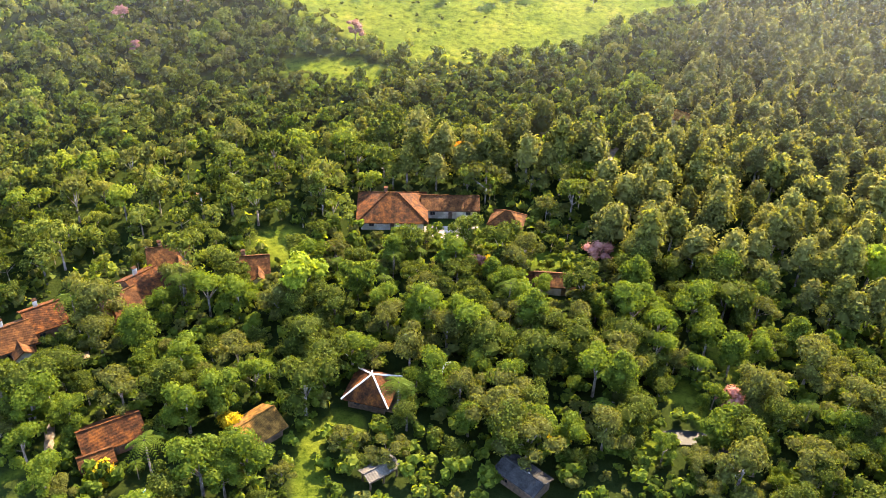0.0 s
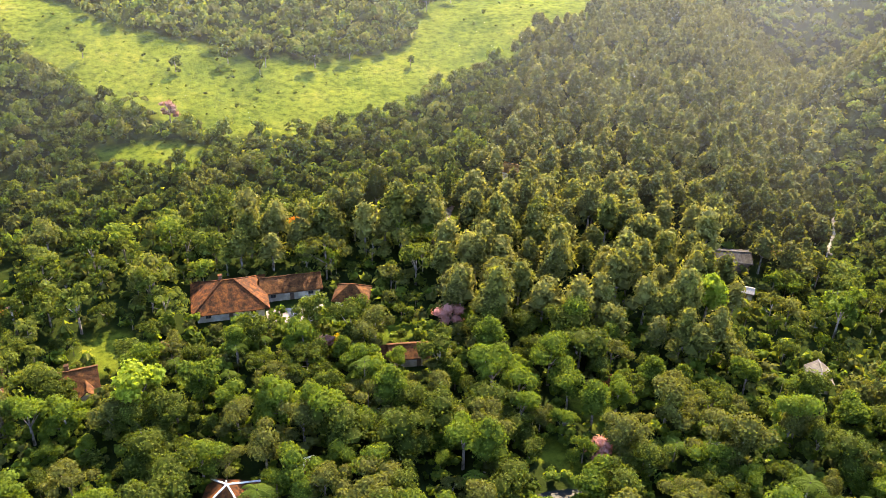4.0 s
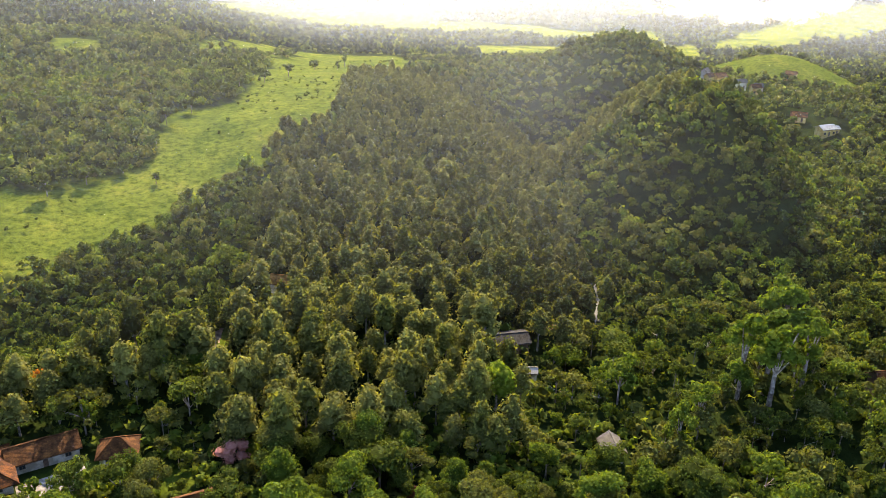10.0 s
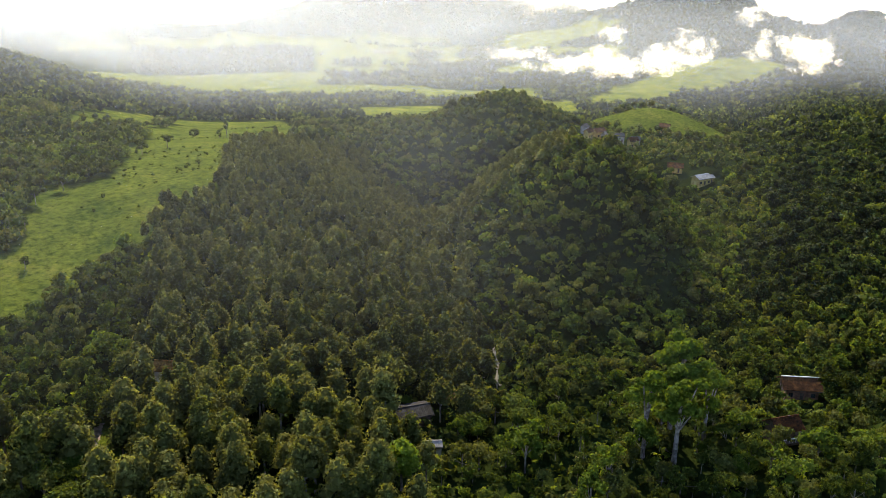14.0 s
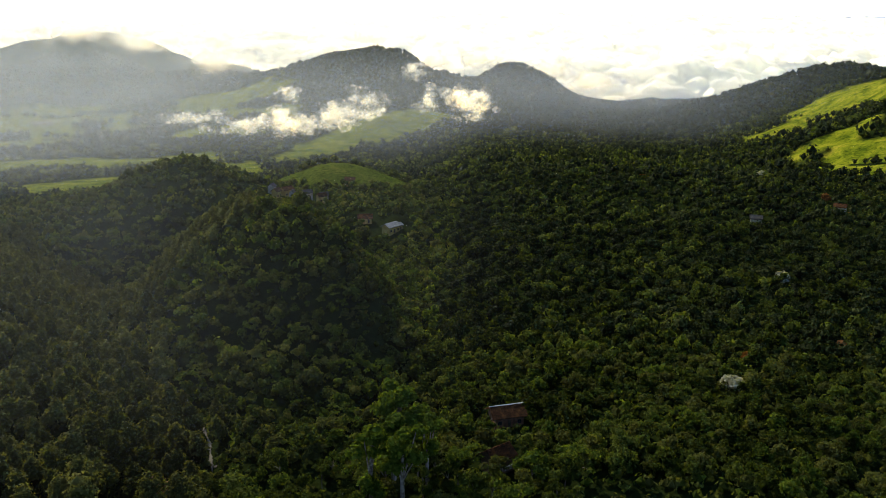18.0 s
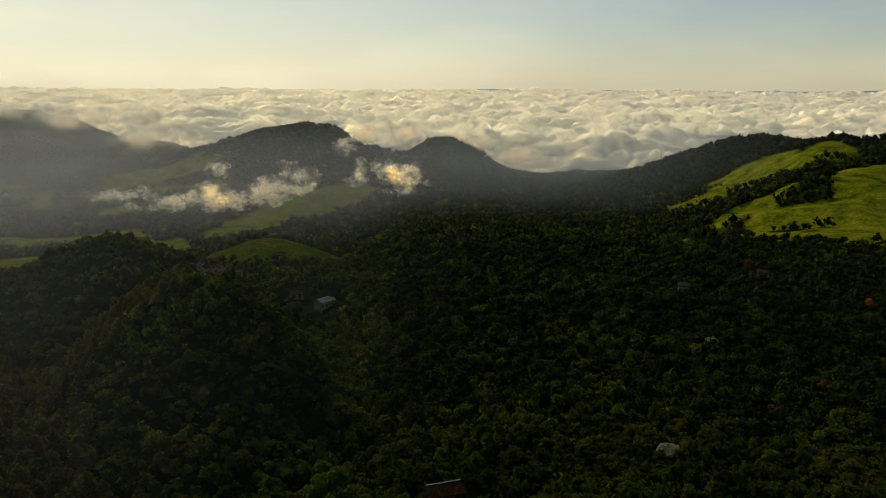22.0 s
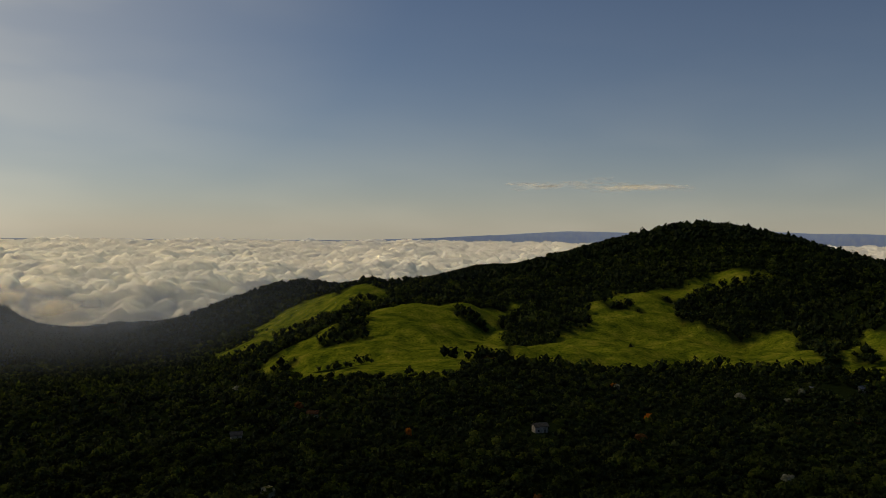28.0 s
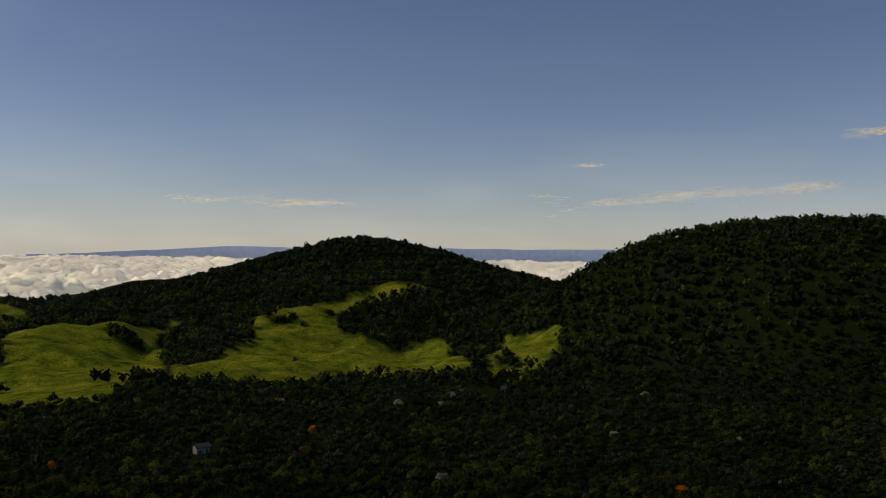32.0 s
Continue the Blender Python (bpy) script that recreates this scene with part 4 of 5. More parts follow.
def far_range():
    """Mountains beyond the clouds, the haze put into their blue colour and a glow."""
    az = np.radians(np.linspace(-142, -62, 400))
    deg = np.degrees(az)
    top = 105 + 4880 * np.tan(np.radians(-0.75 + 0.6 * smooth(-82, -100, deg) * (0.75 + 0.5 * fbm(deg, deg * 0, 7, 4, 8)) ** 1.0 * 1.15))
    rows = []
    for share in (0.0, 0.5, 1.0):
        r = 4880 + 40 * (1 - share)
        rows.append(np.stack([12 - r * np.sin(az), 24 + r * np.cos(az), -120 + (top + 120) * share], -1))
    n = len(az)
    j = np.arange(n - 1)
    tris = np.concatenate([np.concatenate([np.stack([j, j + 1, j + n + 1], 1), np.stack([j, j + n + 1, j + n], 1)]) + k * n for k in range(2)])
    # haze painted on: pale blue base colour, plus emission on slopes that give no light
    mat = plain("haze_blue_slopes", [(0.3, (0.5, 0.58, 0.74)), (0.7, (0.56, 0.64, 0.8))], 0.004, 1.0)
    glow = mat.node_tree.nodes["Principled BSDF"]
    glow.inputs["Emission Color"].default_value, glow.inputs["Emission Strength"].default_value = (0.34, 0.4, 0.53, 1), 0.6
    tagged(new("backdrop_mountains", mesh_of("backdrop_mountains", np.concatenate(rows), tris, [mat], None, True)), "mountain range far beyond the clouds, its blue haze painted in", "mountains", "", "structure")


far_range()


def sky_veil():
    """Backdrop: the thin bright veil of high cloud round the low sun's bearing, its sunlight put in as emission."""
    az, el = np.radians(np.linspace(-150, 12, 300)), np.radians(np.linspace(-2, 34, 110))
    a, e = np.meshgrid(az, el)
    r = 4930
    verts = np.stack([12 - r * np.sin(a) * np.cos(e), 24 + r * np.cos(a) * np.cos(e), 105 + r * np.sin(e)], -1).reshape(-1, 3)
    n, m = len(az), len(el)
    i, j = np.meshgrid(np.arange(m - 1), np.arange(n - 1), indexing="ij")
    p0 = i * n + j
    tris = np.concatenate([np.stack([p0, p0 + n + 1, p0 + n], -1).reshape(-1, 3), np.stack([p0, p0 + 1, p0 + n + 1], -1).reshape(-1, 3)])
    deg, up = np.degrees(a), np.degrees(e)
    streak = smooth(0.35, 0.75, fbm(deg + up * 0.9, up * 4 - deg * 0.3, 12, 4, 71))
    thick = (0.7 + 0.3 * streak) * smooth(-92, -36, deg) * smooth(34, 14, up) * smooth(10, -12, deg) * 0.72
    # added band of horizon sky glow, carried by the same sheet
    thick = np.maximum(thick, 0.26 * np.exp(-np.maximum(up, 0) / 4.5) * smooth(12, 0, deg) * (0.8 + 0.4 * streak))
    mat, nt, p, out = material("glowing_cloud_veil")
    see, veil = nt.nodes.new("ShaderNodeBsdfTransparent"), nt.nodes.new("ShaderNodeMixShader")
    glow, dens = nt.nodes.new("ShaderNodeEmission"), nt.nodes.new("ShaderNodeAttribute")
    glow.inputs["Color"].default_value, glow.inputs["Strength"].default_value, dens.attribute_name = (0.97, 0.95, 0.76, 1), 2.4, "thickness"
    link(nt, dens, "Fac", veil, 0), link(nt, see, 0, veil, 1), link(nt, glow, 0, veil, 2), link(nt, veil, 0, out, "Surface")
    ob = new("backdrop_sky", mesh_of("backdrop_sky", verts, tris, [mat], None, True, thick.ravel(), "thickness"))
    ob.visible_shadow = False
    tagged(ob, "thin glowing cream veil of high cloud and horizon light in the morning sky", "sky", "", "structure")


sky_veil()


# ---- houses ----
def tile_material(name, stops, rows=2.0, rough=0.85):
    """Fired clay roof tiles: courses in relief, moss and soot in patches."""
    m, nt, p, out = material(name)
    n, fine = noise_node(nt, 0.7, 8, 0.75), noise_node(nt, 5.0, 4)
    r = ramp(nt, [(0.5 + (q - 0.5) * 0.45, c) for q, c in stops])
    link(nt, n, "Fac", r, "Fac")
    nt.links.new(mixed(nt, "OVERLAY", 0.55, r.outputs["Color"], fine.outputs["Fac"]), p.inputs["Base Color"])
    w, c, b = nt.nodes.new("ShaderNodeTexWave"), nt.nodes.new("ShaderNodeTexCoord"), nt.nodes.new("ShaderNodeBump")
    w.bands_direction = "X"
    w.inputs["Scale"].default_value, w.inputs["Distortion"].default_value = rows, 0.6
    link(nt, c, "Object", w, "Vector"), link(nt, w, "Fac", b, "Height"), link(nt, b, "Normal", p, "Normal")
    b.inputs["Strength"].default_value, b.inputs["Distance"].default_value = 0.5, 0.05
    p.inputs["Roughness"].default_value, p.inputs["Specular IOR Level"].default_value = rough, 0.12
    return m


CLAY = tile_material("clay_tiles", [(0.25, (0.025, 0.009, 0.002)), (0.5, (0.055, 0.021, 0.006)), (0.75, (0.115, 0.046, 0.011))])
OLD_CLAY = tile_material("weathered_tiles", [(0.25, (0.014, 0.006, 0.002)), (0.5, (0.05, 0.016, 0.004)), (0.75, (0.12, 0.04, 0.007))])
THATCH = tile_material("shingle_roof", [(0.25, (0.05, 0.025, 0.006)), (0.5, (0.11, 0.055, 0.01)), (0.75, (0.2, 0.1, 0.02))], 1.3)
SHEET = tile_material("grey_sheet", [(0.3, (0.015, 0.015, 0.0145)), (0.7, (0.034, 0.034, 0.033))], 0.7, 0.95)
PALE_SHEET = tile_material("pale_sheet", [(0.3, (0.17, 0.162, 0.142)), (0.7, (0.28, 0.27, 0.24))], 0.7, 0.5)
FADED_SHEET = tile_material("faded_sheet", [(0.3, (0.05, 0.045, 0.036)), (0.7, (0.09, 0.082, 0.065))], 0.7, 0.7)
CREAM = plain("cream_plaster", [(0.35, (0.300, 0.270, 0.216)), (0.7, (0.432, 0.408, 0.348))], 0.6, 0.9, 0.2)
LIMEWASH = plain("limewash", [(0.35, (0.19, 0.17, 0.13)), (0.7, (0.34, 0.31, 0.25))], 0.6, 0.9, 0.2)
BRICK_WALL = plain("brick_wall", [(0.35, (0.108, 0.048, 0.027)), (0.7, (0.192, 0.096, 0.054))], 1.2, 0.9, 0.3)
TIMBER = plain("dark_timber", [(0.3, (0.035, 0.021, 0.013)), (0.7, (0.098, 0.059, 0.035))], 2.0, 0.7, 0.3)
OCHRE = plain("ochre_plaster", [(0.35, (0.315, 0.196, 0.042)), (0.7, (0.420, 0.294, 0.084))], 0.7, 0.9, 0.2)
RIDGE_WHITE = plain("mortar", [(0.3, (0.400, 0.376, 0.336)), (0.7, (0.600, 0.576, 0.528))], 2.0, 0.9)
STONE = plain("paving", [(0.3, (0.080, 0.070, 0.055)), (0.7, (0.170, 0.150, 0.120))], 1.2, 0.9, 0.4)
DIRT = plain("dirt", [(0.3, (0.070, 0.050, 0.030)), (0.7, (0.160, 0.125, 0.080))], 0.8, 0.95, 0.5)
GLASS = material("window_glass")[0]
GLASS.node_tree.nodes["Principled BSDF"].inputs["Base Color"].default_value = (0.02, 0.025, 0.03, 1)
GLASS.node_tree.nodes["Principled BSDF"].inputs["Roughness"].default_value = 0.08


def water_material(name, colour, rough):
    m, nt, p, out = material(name)
    p.inputs["Base Color"].default_value = (*colour, 1)
    p.inputs["Roughness"].default_value, p.inputs["IOR"].default_value = rough, 1.33
    n, b = noise_node(nt, 2.0, 4), nt.nodes.new("ShaderNodeBump")
    b.inputs["Strength"].default_value, b.inputs["Distance"].default_value = 0.35, 0.08
    link(nt, n, "Fac", b, "Height"), link(nt, b, "Normal", p, "Normal")
    return m


POOL = water_material("pool_water", (0.03, 0.22, 0.42), 0.06)
POND = water_material("pond_water", (0.009, 0.013, 0.012), 0.4)
POND.node_tree.nodes["Principled BSDF"].inputs["Specular IOR Level"].default_value = 0.06
RAPIDS = water_material("stream_water", (0.09, 0.09, 0.08), 0.75)


def slab(bm, corners, thick):
    """A slab under four (or three) corners, thick metres deep straight down."""
    top = [bm.verts.new(c) for c in corners]
    low = [bm.verts.new((c[0], c[1], c[2] - thick)) for c in corners]
    n = len(corners)
    bm.faces.new(top)
    bm.faces.new(low[::-1])
    for k in range(n):
        bm.faces.new((top[k], low[k], low[(k + 1) % n], top[(k + 1) % n]))
    return bm


def block(x0, y0, z0, x1, y1, z1, bevel=0.02):
    bm = bmesh.new()
    bmesh.ops.create_cube(bm, size=1)
    bmesh.ops.scale(bm, vec=(x1 - x0, y1 - y0, z1 - z0), verts=bm.verts)
    bmesh.ops.translate(bm, vec=((x0 + x1) / 2, (y0 + y1) / 2, (z0 + z1) / 2), verts=bm.verts)
    if bevel:
        bmesh.ops.bevel(bm, geom=bm.edges[:], offset=bevel, segments=1, affect="EDGES")
    return bm


def beam(a, b, half, drop=0.0):
    """A square bar from a to b."""
    a, b = Vector(a), Vector(b)
    bm = block(-half, -half, 0, half, half, (b - a).length, half * 0.25)
    bmesh.ops.transform(bm, matrix=Matrix.Translation(a) @ (b - a).to_track_quat("Z", "Y").to_matrix().to_4x4(), verts=bm.verts)
    return bm


def gable_wall(w, h, rise, thick, x):
    """An end wall that goes up to the ridge."""
    bm = bmesh.new()
    shape = ((-w, -1.2), (w, -1.2), (w, h), (0, h + rise), (-w, h))
    a = [bm.verts.new((x - thick / 2, p, z)) for p, z in shape]
    b = [bm.verts.new((x + thick / 2, p, z)) for p, z in shape]
    bm.faces.new(a[::-1]), bm.faces.new(b)
    for k in range(5):
        bm.faces.new((a[k], a[(k + 1) % 5], b[(k + 1) % 5], b[k]))
    bmesh.ops.recalc_face_normals(bm, faces=bm.faces)
    return bm


def window(root, x, y, z, w, h, side, along):
    """A window set in a wall: frame with mullion and a dark pane; along x or y."""
    t = 0.07
    bm = bmesh.new()
    for u0, u1, v0, v1 in ((-w / 2, w / 2, h - t, h), (-w / 2, w / 2, 0, t), (-w / 2, -w / 2 + t, 0, h), (w / 2 - t, w / 2, 0, h), (-t / 2, t / 2, 0, h)):
        q = block(u0, -0.05, v0, u1, 0.05, v1, 0)
        me = bpy.data.meshes.new("bar")
        q.to_mesh(me)
        q.free()
        bm.from_mesh(me)
        bpy.data.meshes.remove(me)
    m = Matrix.Translation((x, y, z)) @ pose(0, 0, 0, 0, 0, 0 if along == "x" else 90)
    bmesh.ops.transform(bm, matrix=m, verts=bm.verts)
    holder = part("window", bm, TIMBER, root, "dark timber window frame")
    pane = block(-w / 2 + t, -0.02, t, w / 2 - t, 0.02, h - t, 0)
    bmesh.ops.transform(pane, matrix=m, verts=pane.verts)
    part("pane", pane, GLASS, holder, "dark glass pane")


def wing(root, ox, oy, w, d, h, rise, wall, roof, hip=False, over=0.6, caps=None, windows=2, posts=False, turn=0):
    """Walls, roof, ridge, windows and door of one wing round (ox, oy); the ridge runs along x. w, d: half sizes."""
    made = []
    t = 0.22
    if posts:
        for sx in (-1, 0, 1):
            for sy in (-1, 1):
                made.append(part("post", block(ox + sx * (w - 0.2) - 0.12, oy + sy * (d - 0.2) - 0.12, -1.2, ox + sx * (w - 0.2) + 0.12, oy + sy * (d - 0.2) + 0.12, h), TIMBER, root))
    else:
        for sy in (-1, 1):
            made.append(part("wall", block(ox - w + t, oy + sy * (d - t / 2) - t / 2, -1.2, ox + w - t, oy + sy * (d - t / 2) + t / 2, h - 0.02, 0), wall, root))
        for sx in (-1, 1):
            if hip:
                bm = block(ox + sx * (w - t / 2) - t / 2, oy - d, -1.2, ox + sx * (w - t / 2) + t / 2, oy + d, h - 0.02, 0)
            else:
                bm = gable_wall(d, h - 0.02, rise * 0.94, t, ox + sx * (w - t / 2))
                bmesh.ops.translate(bm, vec=(0, oy, 0), verts=bm.verts)
            made.append(part("wall", bm, wall, root))
        for sy in (-1, 1):
            for k in range(windows):
                x = ox - w + (k + 0.5) * 2 * w / windows
                if k == windows // 2 and sy < 0:
                    made.append(part("door", block(x - 0.45, oy - d - 0.04, 0, x + 0.45, oy - d + 0.03, 2.05), TIMBER, root, "dark plank door"))
                else:
                    window(root, x, oy + sy * (d + 0.01), 0.9, 1.1, 1.1, sy, "x")
    drop = over * rise / d
    e, r = h - drop, h + rise + 0.1
    x0, x1, y0, y1 = ox - w - over, ox + w + over, oy - d - over, oy + d + over
    if hip:
        k = min(w, d) + over
        ra, rb = (ox - max(0.02, w + over - k), oy, r), (ox + max(0.02, w + over - k), oy, r)
        bm = bmesh.new()
        c = [(x0, y0, e), (x1, y0, e), (x1, y1, e), (x0, y1, e)]
        slab(bm, (c[0], c[1], rb, ra), 0.16), slab(bm, (c[2], c[3], ra, rb), 0.16), slab(bm, (c[1], c[2], rb), 0.16), slab(bm, (c[3], c[0], ra), 0.16)
        made.append(part("roof", bm, roof, root))
        if caps:
            for a, b in ((c[0], ra), (c[3], ra), (c[1], rb), (c[2], rb)):
                made.append(part("hip_cap", beam(a, b, 0.13), caps, root, "pale mortared ridge line"))
            if (Vector(rb) - Vector(ra)).length > 0.5:
                made.append(part("ridge_cap", beam(ra, rb, 0.14), caps, root))
    else:
        bm = slab(bmesh.new(), ((x0, y0, e), (x1, y0, e), (x1, oy, r), (x0, oy, r)), 0.16)
        made.append(part("roof", bm, roof, root))
        bm = slab(bmesh.new(), ((x1, y1, e), (x0, y1, e), (x0, oy, r), (x1, oy, r)), 0.16)
        made.append(part("roof", bm, roof, root))
        made.append(part("ridge_cap", beam((x0, oy, r), (x1, oy, r), 0.12), caps or roof, root))
        for sy, yy in ((-1, y0), (1, y1)):
            made.append(part("fascia", block(x0, yy - 0.03, e - 0.3, x1, yy + 0.03, e - 0.17, 0), TIMBER, root))
    if turn:
        for o in made:
            o.matrix_local = Matrix.Translation((ox, oy, 0)) @ pose(0, 0, 0, 0, 0, turn) @ Matrix.Translation((-ox, -oy, 0))
    return made


def chimney(root, x, y, z0, z1, mat):
    stack = part("chimney", block(x - 0.35, y - 0.35, z0, x + 0.35, y + 0.35, z1), mat, root, "square plastered chimney")
    part("chimney_cap", block(x - 0.45, y - 0.45, z1 + 0.005, x + 0.45, y + 0.45, z1 + 0.12), OLD_CLAY, stack)


def house(name, label, x, y, turn, category="house", lift=0.0, group=""):
    root = tagged(new(name), label, category, group)
    root.matrix_basis = Matrix.Translation((x, y, float(ground_z(x, y)) + lift)) @ pose(0, 0, 0, 0, 0, turn)
    return root


def build_houses():
    h = house("pavilion_house", "square timber house with a pyramid roof and pale ridge lines", -11, 108.5, -13)
    wing(h, 0, 0, 3.2, 3.2, 3.0, 2.3, TIMBER, OLD_CLAY, True, 0.9, RIDGE_WHITE, 2)
    part("finial", block(-0.1, -0.1, 5.3, 0.1, 0.1, 6.2), RIDGE_WHITE, h)
    part("balcony", block(3.25, -2.6, 0.1, 4.7, 2.6, 0.3), TIMBER, h)
    for k in range(5):
        part("baluster", block(4.6, -2.55 + k * 1.25, 0.3, 4.68, -2.47 + k * 1.25, 1.2, 0), TIMBER, h)
    part("handrail", block(4.58, -2.6, 1.2, 4.7, 2.6, 1.28, 0), TIMBER, h)

    h = house("lodge", "large lodge with worn terracotta roof and long low wing", -10.5, 166.5, 4, "lodge")
    wing(h, -1.5, 0, 6.8, 5.6, 3.0, 3.1, CREAM, OLD_CLAY, True, 1.1, OLD_CLAY, 3)
    wing(h, 11.5, 2.2, 6.0, 2.9, 2.7, 1.5, LIMEWASH, CLAY, False, 0.6, None, 3)
    chimney(h, -3, 1.4, 4.6, 6.6, BRICK_WALL)
    terrace = house("terrace", "stone-paved yard in front of the lodge", 1.5, 160.8, 4, "terrace")
    part("slab", block(-6, -2.6, -0.5, 6, 2.6, 0.06), STONE, terrace)

    h = house("annex", "small annex with a hipped terracotta roof and white walls", 13.6, 163.5, -14)
    wing(h, 0, 0, 3.2, 2.6, 2.8, 1.8, LIMEWASH, CLAY, True, 0.7, CLAY, 2)
    h = house("cottage", "low white-walled cottage with a tiled gable roof", 22.4, 142, -2)
    wing(h, 0, 0, 3.6, 2.2, 2.6, 1.2, LIMEWASH, CLAY, False, 0.5, None, 2)
    wing(h, -4.3, 1.2, 1.2, 1.2, 2.2, 0.7, LIMEWASH, CLAY, False, 0.3, None, 1)

    for px, py, turn, w, d, mat in ((-38.6, 142, 12, 3.2, 2.9, CLAY), (-55.7, 144.2, 20, 3.6, 2.8, CLAY)):
        h = house("chalet", "chalet with an orange clay-tile gable roof", px, py, turn, "chalet", 0, "hillside chalets")
        wing(h, 0, 0, w, d, 2.7, 1.7, CREAM, mat, False, 0.7, None, 2)
        wing(h, w * 0.5, -d - 1.0, 1.3, 1.3, 2.3, 0.9, CREAM, mat, False, 0.4, None, 1, False, 90)
        chimney(h, -w * 0.4, 0.8, 3.4, 5.3, BRICK_WALL)
    for px, py, turn in ((-59.3, 130.5, 52), (-74.5, 119.5, 40)):
        h = house("twin_chalet", "pair of joined chalets with stepped weathered tile roofs", px, py, turn, "chalet", 0, "hillside chalets")
        wing(h, -2.6, -1.2, 2.9, 3.6, 2.8, 2.0, BRICK_WALL, CLAY, False, 0.6, None, 2)
        wing(h, 3.6, 0.8, 2.9, 3.6, 3.1, 2.0, BRICK_WALL, OLD_CLAY, False, 0.6, None, 2)
        wing(h, -2.2, -5.8, 1.4, 1.4, 2.3, 0.8, CREAM, CLAY, False, 0.4, None, 1, False, 90)
        chimney(h, -3.6, -0.4, 3.6, 6.0, CREAM)
        chimney(h, 3.0, 1.8, 4.0, 6.2, CREAM)
    h = house("long_chalet", "long chalet with a dark worn tile roof and a dormer", -50.8, 95.5, 33, "chalet", 0, "hillside chalets")
    wing(h, 0, 0, 4.3, 2.8, 2.8, 1.8, BRICK_WALL, OLD_CLAY, False, 0.6, None, 3)
    wing(h, -3.2, -4.0, 2.2, 1.5, 2.3, 0.9, CREAM, CLAY, False, 0.5, None, 1)
    h = house("shingle_house", "house under a golden-brown shingle roof beside the lawn", -28.8, 98.4, 47)
    wing(h, 0.4, 0, 2.9, 2.8, 2.6, 1.5, TIMBER, THATCH, False, 0.7, None, 2)
    wing(h, -4.6, -0.8, 1.4, 1.8, 2.2, 0.7, CREAM, CLAY, False, 0.4, None, 1)
    h = house("carport", "open carport with a pale grey sheet roof on timber posts", -8.2, 91, 39, "carport")
    wing(h, 0, 0, 2.6, 1.3, 2.4, 0.35, TIMBER, FADED_SHEET, False, 0.3, None, 0, True)
    h = house("barn", "grey sheet-roofed barn at the edge of the garden", 13.7, 91.2, -41, "barn")
    wing(h, 0, 0, 3.6, 2.1, 2.5, 0.6, TIMBER, SHEET, False, 0.4, None, 2)
    h = house("kiosk", "small white kiosk with a grey pitched roof", 46.6, 96.8, -9, "kiosk")
    wing(h, 0, 0, 1.5, 1.4, 2.5, 0.7, LIMEWASH, SHEET, False, 0.35, None, 2)
    part("deck", block(1.7, -1.2, -0.3, 4.2, 1.0, 0.12), DIRT, h, "reddish paved step")
    h = house("shed", "small shed with a rust-red tiled roof", 58.7, 127.4, -36, "shed")
    wing(h, 0, 0, 2.0, 1.6, 2.3, 1.0, CREAM, OLD_CLAY, False, 0.4, None, 1)
    h = house("summer_house", "tiny summer house with a star-shaped red roof", 1.3, 114.2, 15, "summer house")
    wing(h, 0, 0, 1.3, 1.3, 2.3, 1.2, TIMBER, CLAY, True, 0.5, RIDGE_WHITE, 1)
    h = house("tan_roof_house", "house with a tan gable roof in the woods", 61.6, 212.4, -39)
    wing(h, 0, 0, 2.2, 2.0, 4.0, 1.2, CREAM, THATCH, False, 0.5, None, 1)

    h = house("hall", "hall with a dull grey sheet roof among pines", 104.5, 169.5, -15, "hall")
    wing(h, 0, 0, 3.9, 2.9, 2.5, 0.9, TIMBER, SHEET, False, 0.5, None, 2)
    h = house("white_house", "white gabled house half hidden by trees", 99.2, 123.4, 70)
    wing(h, 0, 0, 2.2, 1.8, 3.4, 1.2, LIMEWASH, FADED_SHEET, False, 0.5, None, 2)
    h = house("pale_hut", "pale hut beside the hall", 101.7, 156.6, -30, "hut")
    wing(h, 0, 0, 1.6, 1.2, 2.4, 0.5, LIMEWASH, PALE_SHEET, False, 0.3, None, 1)
    h = house("red_house", "brick house with an orange tiled roof and pale ridge", 190, 125, -40)
    wing(h, 0, 0, 4.0, 2.6, 3.6, 1.5, BRICK_WALL, CLAY, False, 0.8, RIDGE_WHITE, 3)
    h = house("veranda_house", "timber house with white veranda rails and a red roof", 167.6, 114.4, -19)
    wing(h, 0, 0, 3.0, 2.4, 4.6, 1.6, TIMBER, OLD_CLAY, False, 0.6, None, 2)
    part("veranda", block(-3.2, -4.2, 1.9, 3.2, -2.5, 2.1), TIMBER, h)
    for k in range(8):
        part("baluster", block(-3.1 + k * 0.87, -4.15, 2.1, -3.03 + k * 0.87, -4.08, 3.1, 0), RIDGE_WHITE, h)
    part("handrail", block(-3.2, -4.17, 3.1, 3.2, -4.05, 3.2, 0), RIDGE_WHITE, h)
    for sx in (-3.0, 3.0):
        part("post", block(sx - 0.12, -4.1, -1, sx + 0.12, -3.86, 1.9), RIDGE_WHITE, h)
    h = house("ochre_house", "yellow-ochre house with a white roof in a clearing", 345, 280, -7)
    wing(h, 0, 0, 3.8, 2.6, 3.6, 1.1, OCHRE, PALE_SHEET, False, 0.6, RIDGE_WHITE, 3)
    wing(h, 4.9, -0.6, 1.5, 1.5, 3.2, 0.8, OCHRE, PALE_SHEET, False, 0.4, None, 1)
    h = house("brown_roof_house", "house with a faded brown tiled roof", 347, 298, -50)
    wing(h, 0, 0, 3.4, 2.4, 3.0, 1.3, OCHRE, OLD_CLAY, False, 0.6, None, 2)
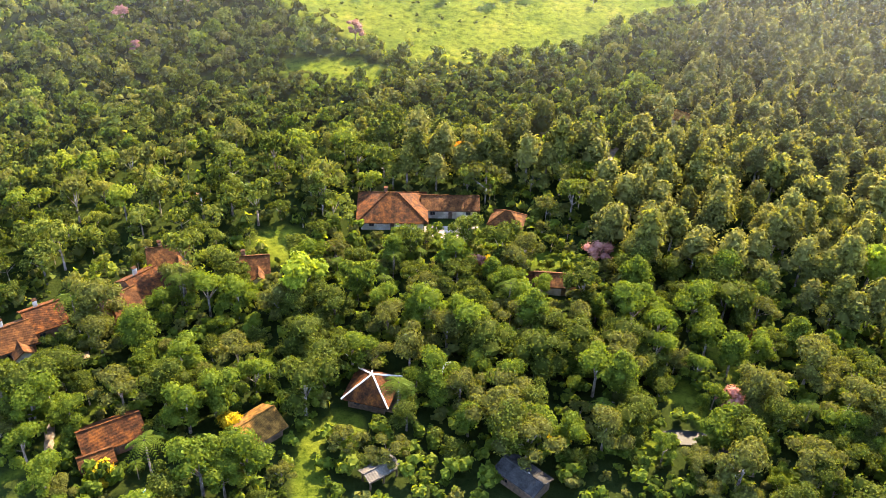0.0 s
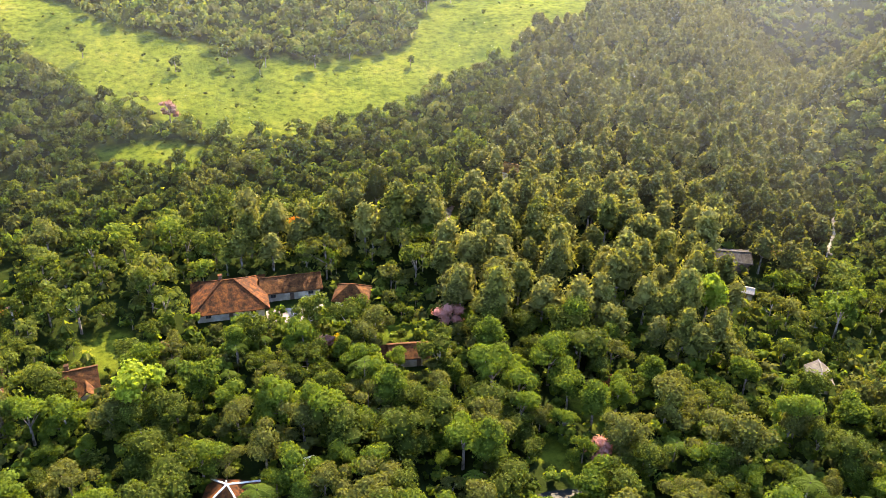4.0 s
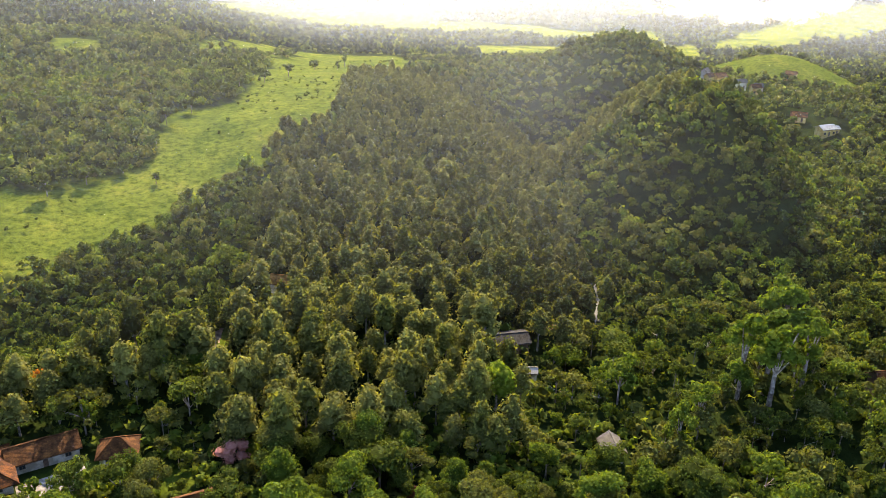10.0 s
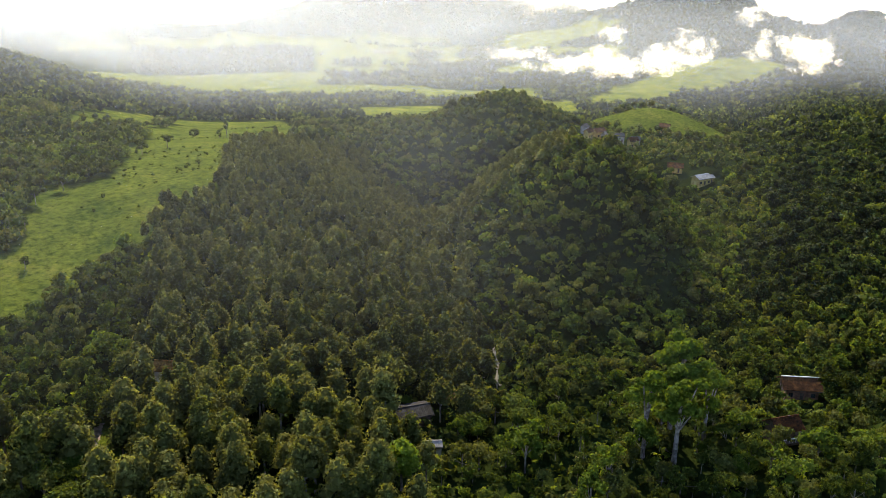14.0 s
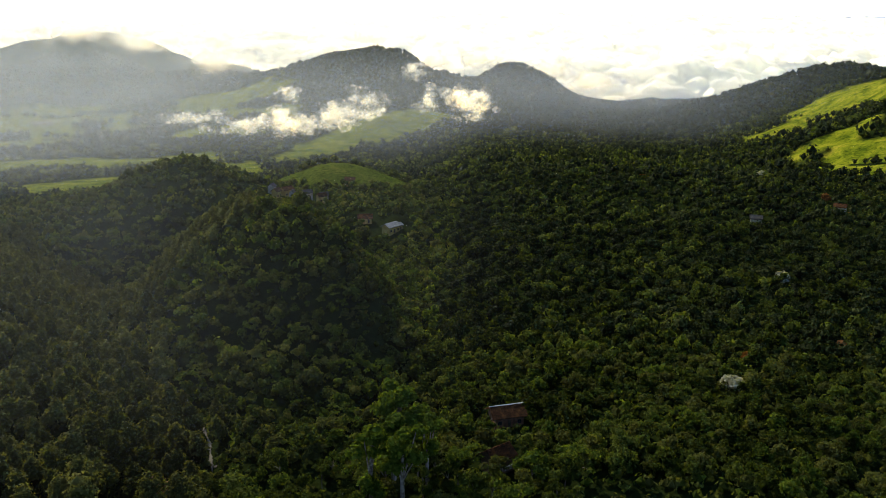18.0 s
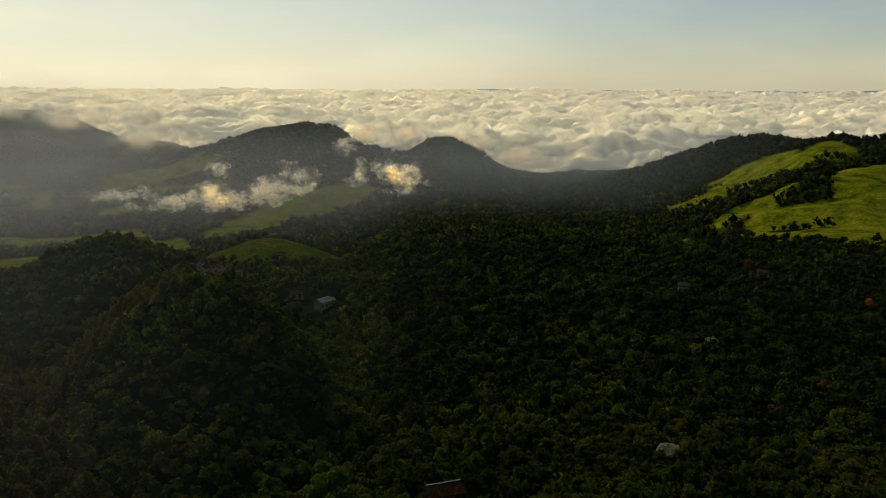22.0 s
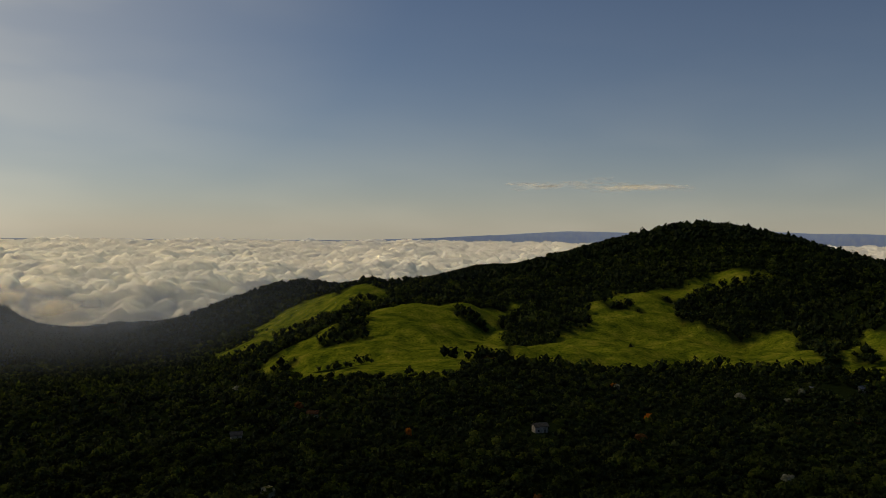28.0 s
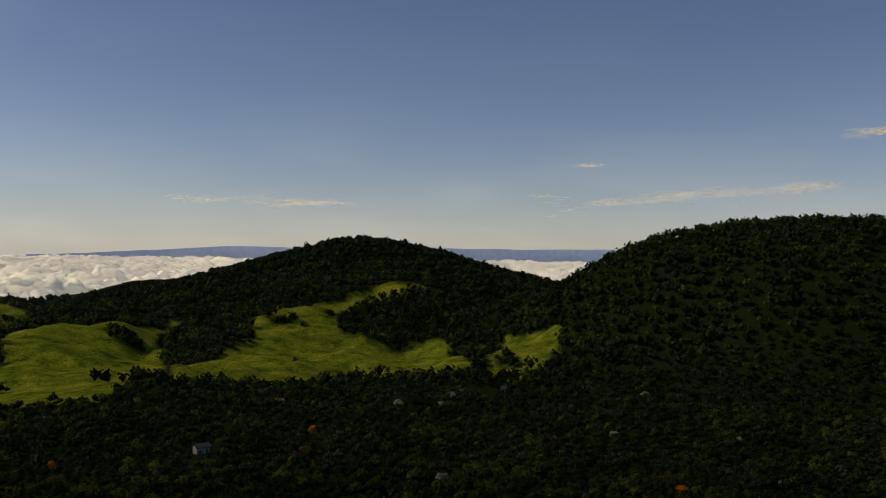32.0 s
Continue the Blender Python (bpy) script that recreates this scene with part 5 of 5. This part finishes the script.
    village = ((345, 361, 20, 2.0), (354.4, 359.4, -10, 3.2), (366, 355, -28, 2.6), (362.4, 341, -20, 2.4), (349, 350, 30, 1.8), (339, 352, 10, 2.2), (370, 346, -40, 2.2), (430, 377, -60, 3.0))
    for k, (px, py, turn, w) in enumerate(village):
        h = house("village_house", ("cream village house with a faded sheet roof", "ochre village house with a tiled roof")[k % 2], px, py, turn, "house", 0.3, "village houses")
        wing(h, 0, 0, w, w * 0.75, 4.2, 1.2, (CREAM, OCHRE)[k % 2], (FADED_SHEET, CLAY)[k % 2], False, 0.4, None, 2)
    for px, py, turn, w, roof, word in ((468, -23, -71, 3.6, FADED_SHEET, "large forest house with a pale sheet roof"), (487.7, 97.6, -90, 2.8, CLAY, "small forest house with a faded roof"), (585.6, -213, -87, 1.8, PALE_SHEET, "white-walled forest cabin with sheet roof"), (583, -244, -87, 1.8, PALE_SHEET, "white-walled forest cabin with sheet roof"), (438, 127, -72, 2.6, FADED_SHEET, "small forest house with a faded sheet roof")):
        h = house("forest_house", word, px, py, turn, "house", -0.4, "forest houses")
        wing(h, 0, 0, w, w * 0.65, 4.0, 1.1, LIMEWASH, roof, False, 0.5, None, 2)
    h = house("farmhouse", "red-roofed white farmhouse at the foot of the green hills", 690, -2, -107)
    wing(h, 0, 0, 4.6, 2.8, 3.4, 1.6, LIMEWASH, CLAY, False, 0.6, None, 3)
    wing(h, 7.5, 0.5, 2.2, 2.0, 2.8, 1.0, LIMEWASH, CLAY, False, 0.5, None, 1)


build_houses()


# ---- water, paths, pool ----
def ribbon(name, line, mat, lift, label, category, ragged=0.25, steps=14):
    """A strip that follows the ground along a line of x, y, half width."""
    rng = np.random.default_rng(len(name))
    pts = []
    for (ax, ay, ra), (bx, by, rb) in zip(line, line[1:]):
        for k in range(steps):
            u = k / steps
            pts.append((ax + (bx - ax) * u, ay + (by - ay) * u, ra + (rb - ra) * u))
    pts.append(line[-1])
    pts = np.array(pts)
    along = np.gradient(pts[:, :2], axis=0)
    along /= np.linalg.norm(along, axis=1, keepdims=True)
    across = np.stack([-along[:, 1], along[:, 0]], 1)
    rows = []
    for side in (-1, -0.33, 0.33, 1):
        w = pts[:, 2] * side * (1 + rng.uniform(-ragged, ragged, len(pts)))
        p = pts[:, :2] + across * w[:, None]
        rows.append(np.stack([p[:, 0], p[:, 1], ground_z(p[:, 0], p[:, 1]) + lift - (0.25 if abs(side) == 1 else 0)], 1))
    n = len(pts)
    j = np.arange(n - 1)
    tris = np.concatenate([np.concatenate([np.stack([j, j + n, j + n + 1], 1), np.stack([j, j + n + 1, j + 1], 1)]) + k * n for k in range(3)])
    return tagged(new(name, mesh_of(name, np.concatenate(rows), tris[:, ::-1], [mat], None, True)), label, category, "", "structure")


ribbon("stream_water", STREAM, RAPIDS, 0.35, "shallow bright stream running over stones", "stream", 0.7)
for path_name, path_line in TRACKS.items():
    ribbon(path_name, path_line, DIRT, 0.16, "pale trodden earth path", "path")

rocks_rng = np.random.default_rng(91)
for k in range(16):
    sx, sy, sr = STREAM[rocks_rng.integers(0, len(STREAM) - 1)]
    v, f = BALLS[1]
    r = rocks_rng.uniform(0.25, 0.6)
    px, py = sx + rocks_rng.uniform(-2.5, 3.5), sy + rocks_rng.uniform(-2, 8)
    ob = new("boulder", mesh_of("boulder", v * r * rocks_rng.uniform(0.7, 1.25, (len(v), 1)) * (1, 1, 0.7), f, [STONE], None, False))
    ob.location = (px, py, float(ground_z(px, py)) + r * 0.25)
    tagged(ob, "grey boulder in the stream bed", "rock", "stream boulders")

pool = house("swimming_pool", "small blue swimming pool with a pale rim", -41.5, 85.5, 20, "pool")
for x0, y0, x1, y1 in ((-2.6, -1.6, 2.6, -1.3), (-2.6, 1.3, 2.6, 1.6), (-2.6, -1.3, -2.3, 1.3), (2.3, -1.3, 2.6, 1.3)):
    part("rim", block(x0, y0, -0.6, x1, y1, 0.22), RIDGE_WHITE, pool)
part("water", block(-2.3, -1.3, -0.5, 2.3, 1.3, 0.1, 0), POOL, pool, "clear blue water")
bm = bmesh.new()
bmesh.ops.create_circle(bm, cap_ends=True, segments=28, radius=1)
for q in bm.verts:
    a = math.atan2(q.co.y, q.co.x)
    q.co = Vector((q.co.x * (3.6 + 0.5 * math.sin(3 * a)), q.co.y * (1.9 + 0.3 * math.cos(2 * a)), 0.25))
me = bpy.data.meshes.new("pond_water")
bm.to_mesh(me)
bm.free()
me.materials.append(POND)
pond = tagged(new("pond_water", me), "small grey garden pond", "pond", "", "structure")
pond.location = (41, 102.5, float(ground_z(41, 102.5)) + 0.05)

for az, d, wide, deep in ((-23.4, 2080, 16, 60), (-24.2, 2180, 26, 30), (-31.5, 1900, 30, 14), (-35.2, 1650, 24, 12), (-37.6, 1420, 16, 10)):
    px, py = at(az, d)
    bm = bmesh.new()
    bmesh.ops.create_circle(bm, cap_ends=True, segments=24, radius=1)
    for q in bm.verts:
        a = math.atan2(q.co.y, q.co.x)
        q.co = Vector((q.co.x * wide * (1 + 0.3 * math.sin(3 * a + d)), q.co.y * deep * (1 + 0.25 * math.cos(2 * a + d)), 0))
    me = bpy.data.meshes.new("valley_pond")
    bm.to_mesh(me)
    bm.free()
    me.materials.append(POND)
    water = tagged(new("valley_pond", me), "pale pond shining on the hazy valley floor", "pond", "valley ponds", "structure")
    water.location = (px, py, float(ground_z(px, py)) + 2.5)
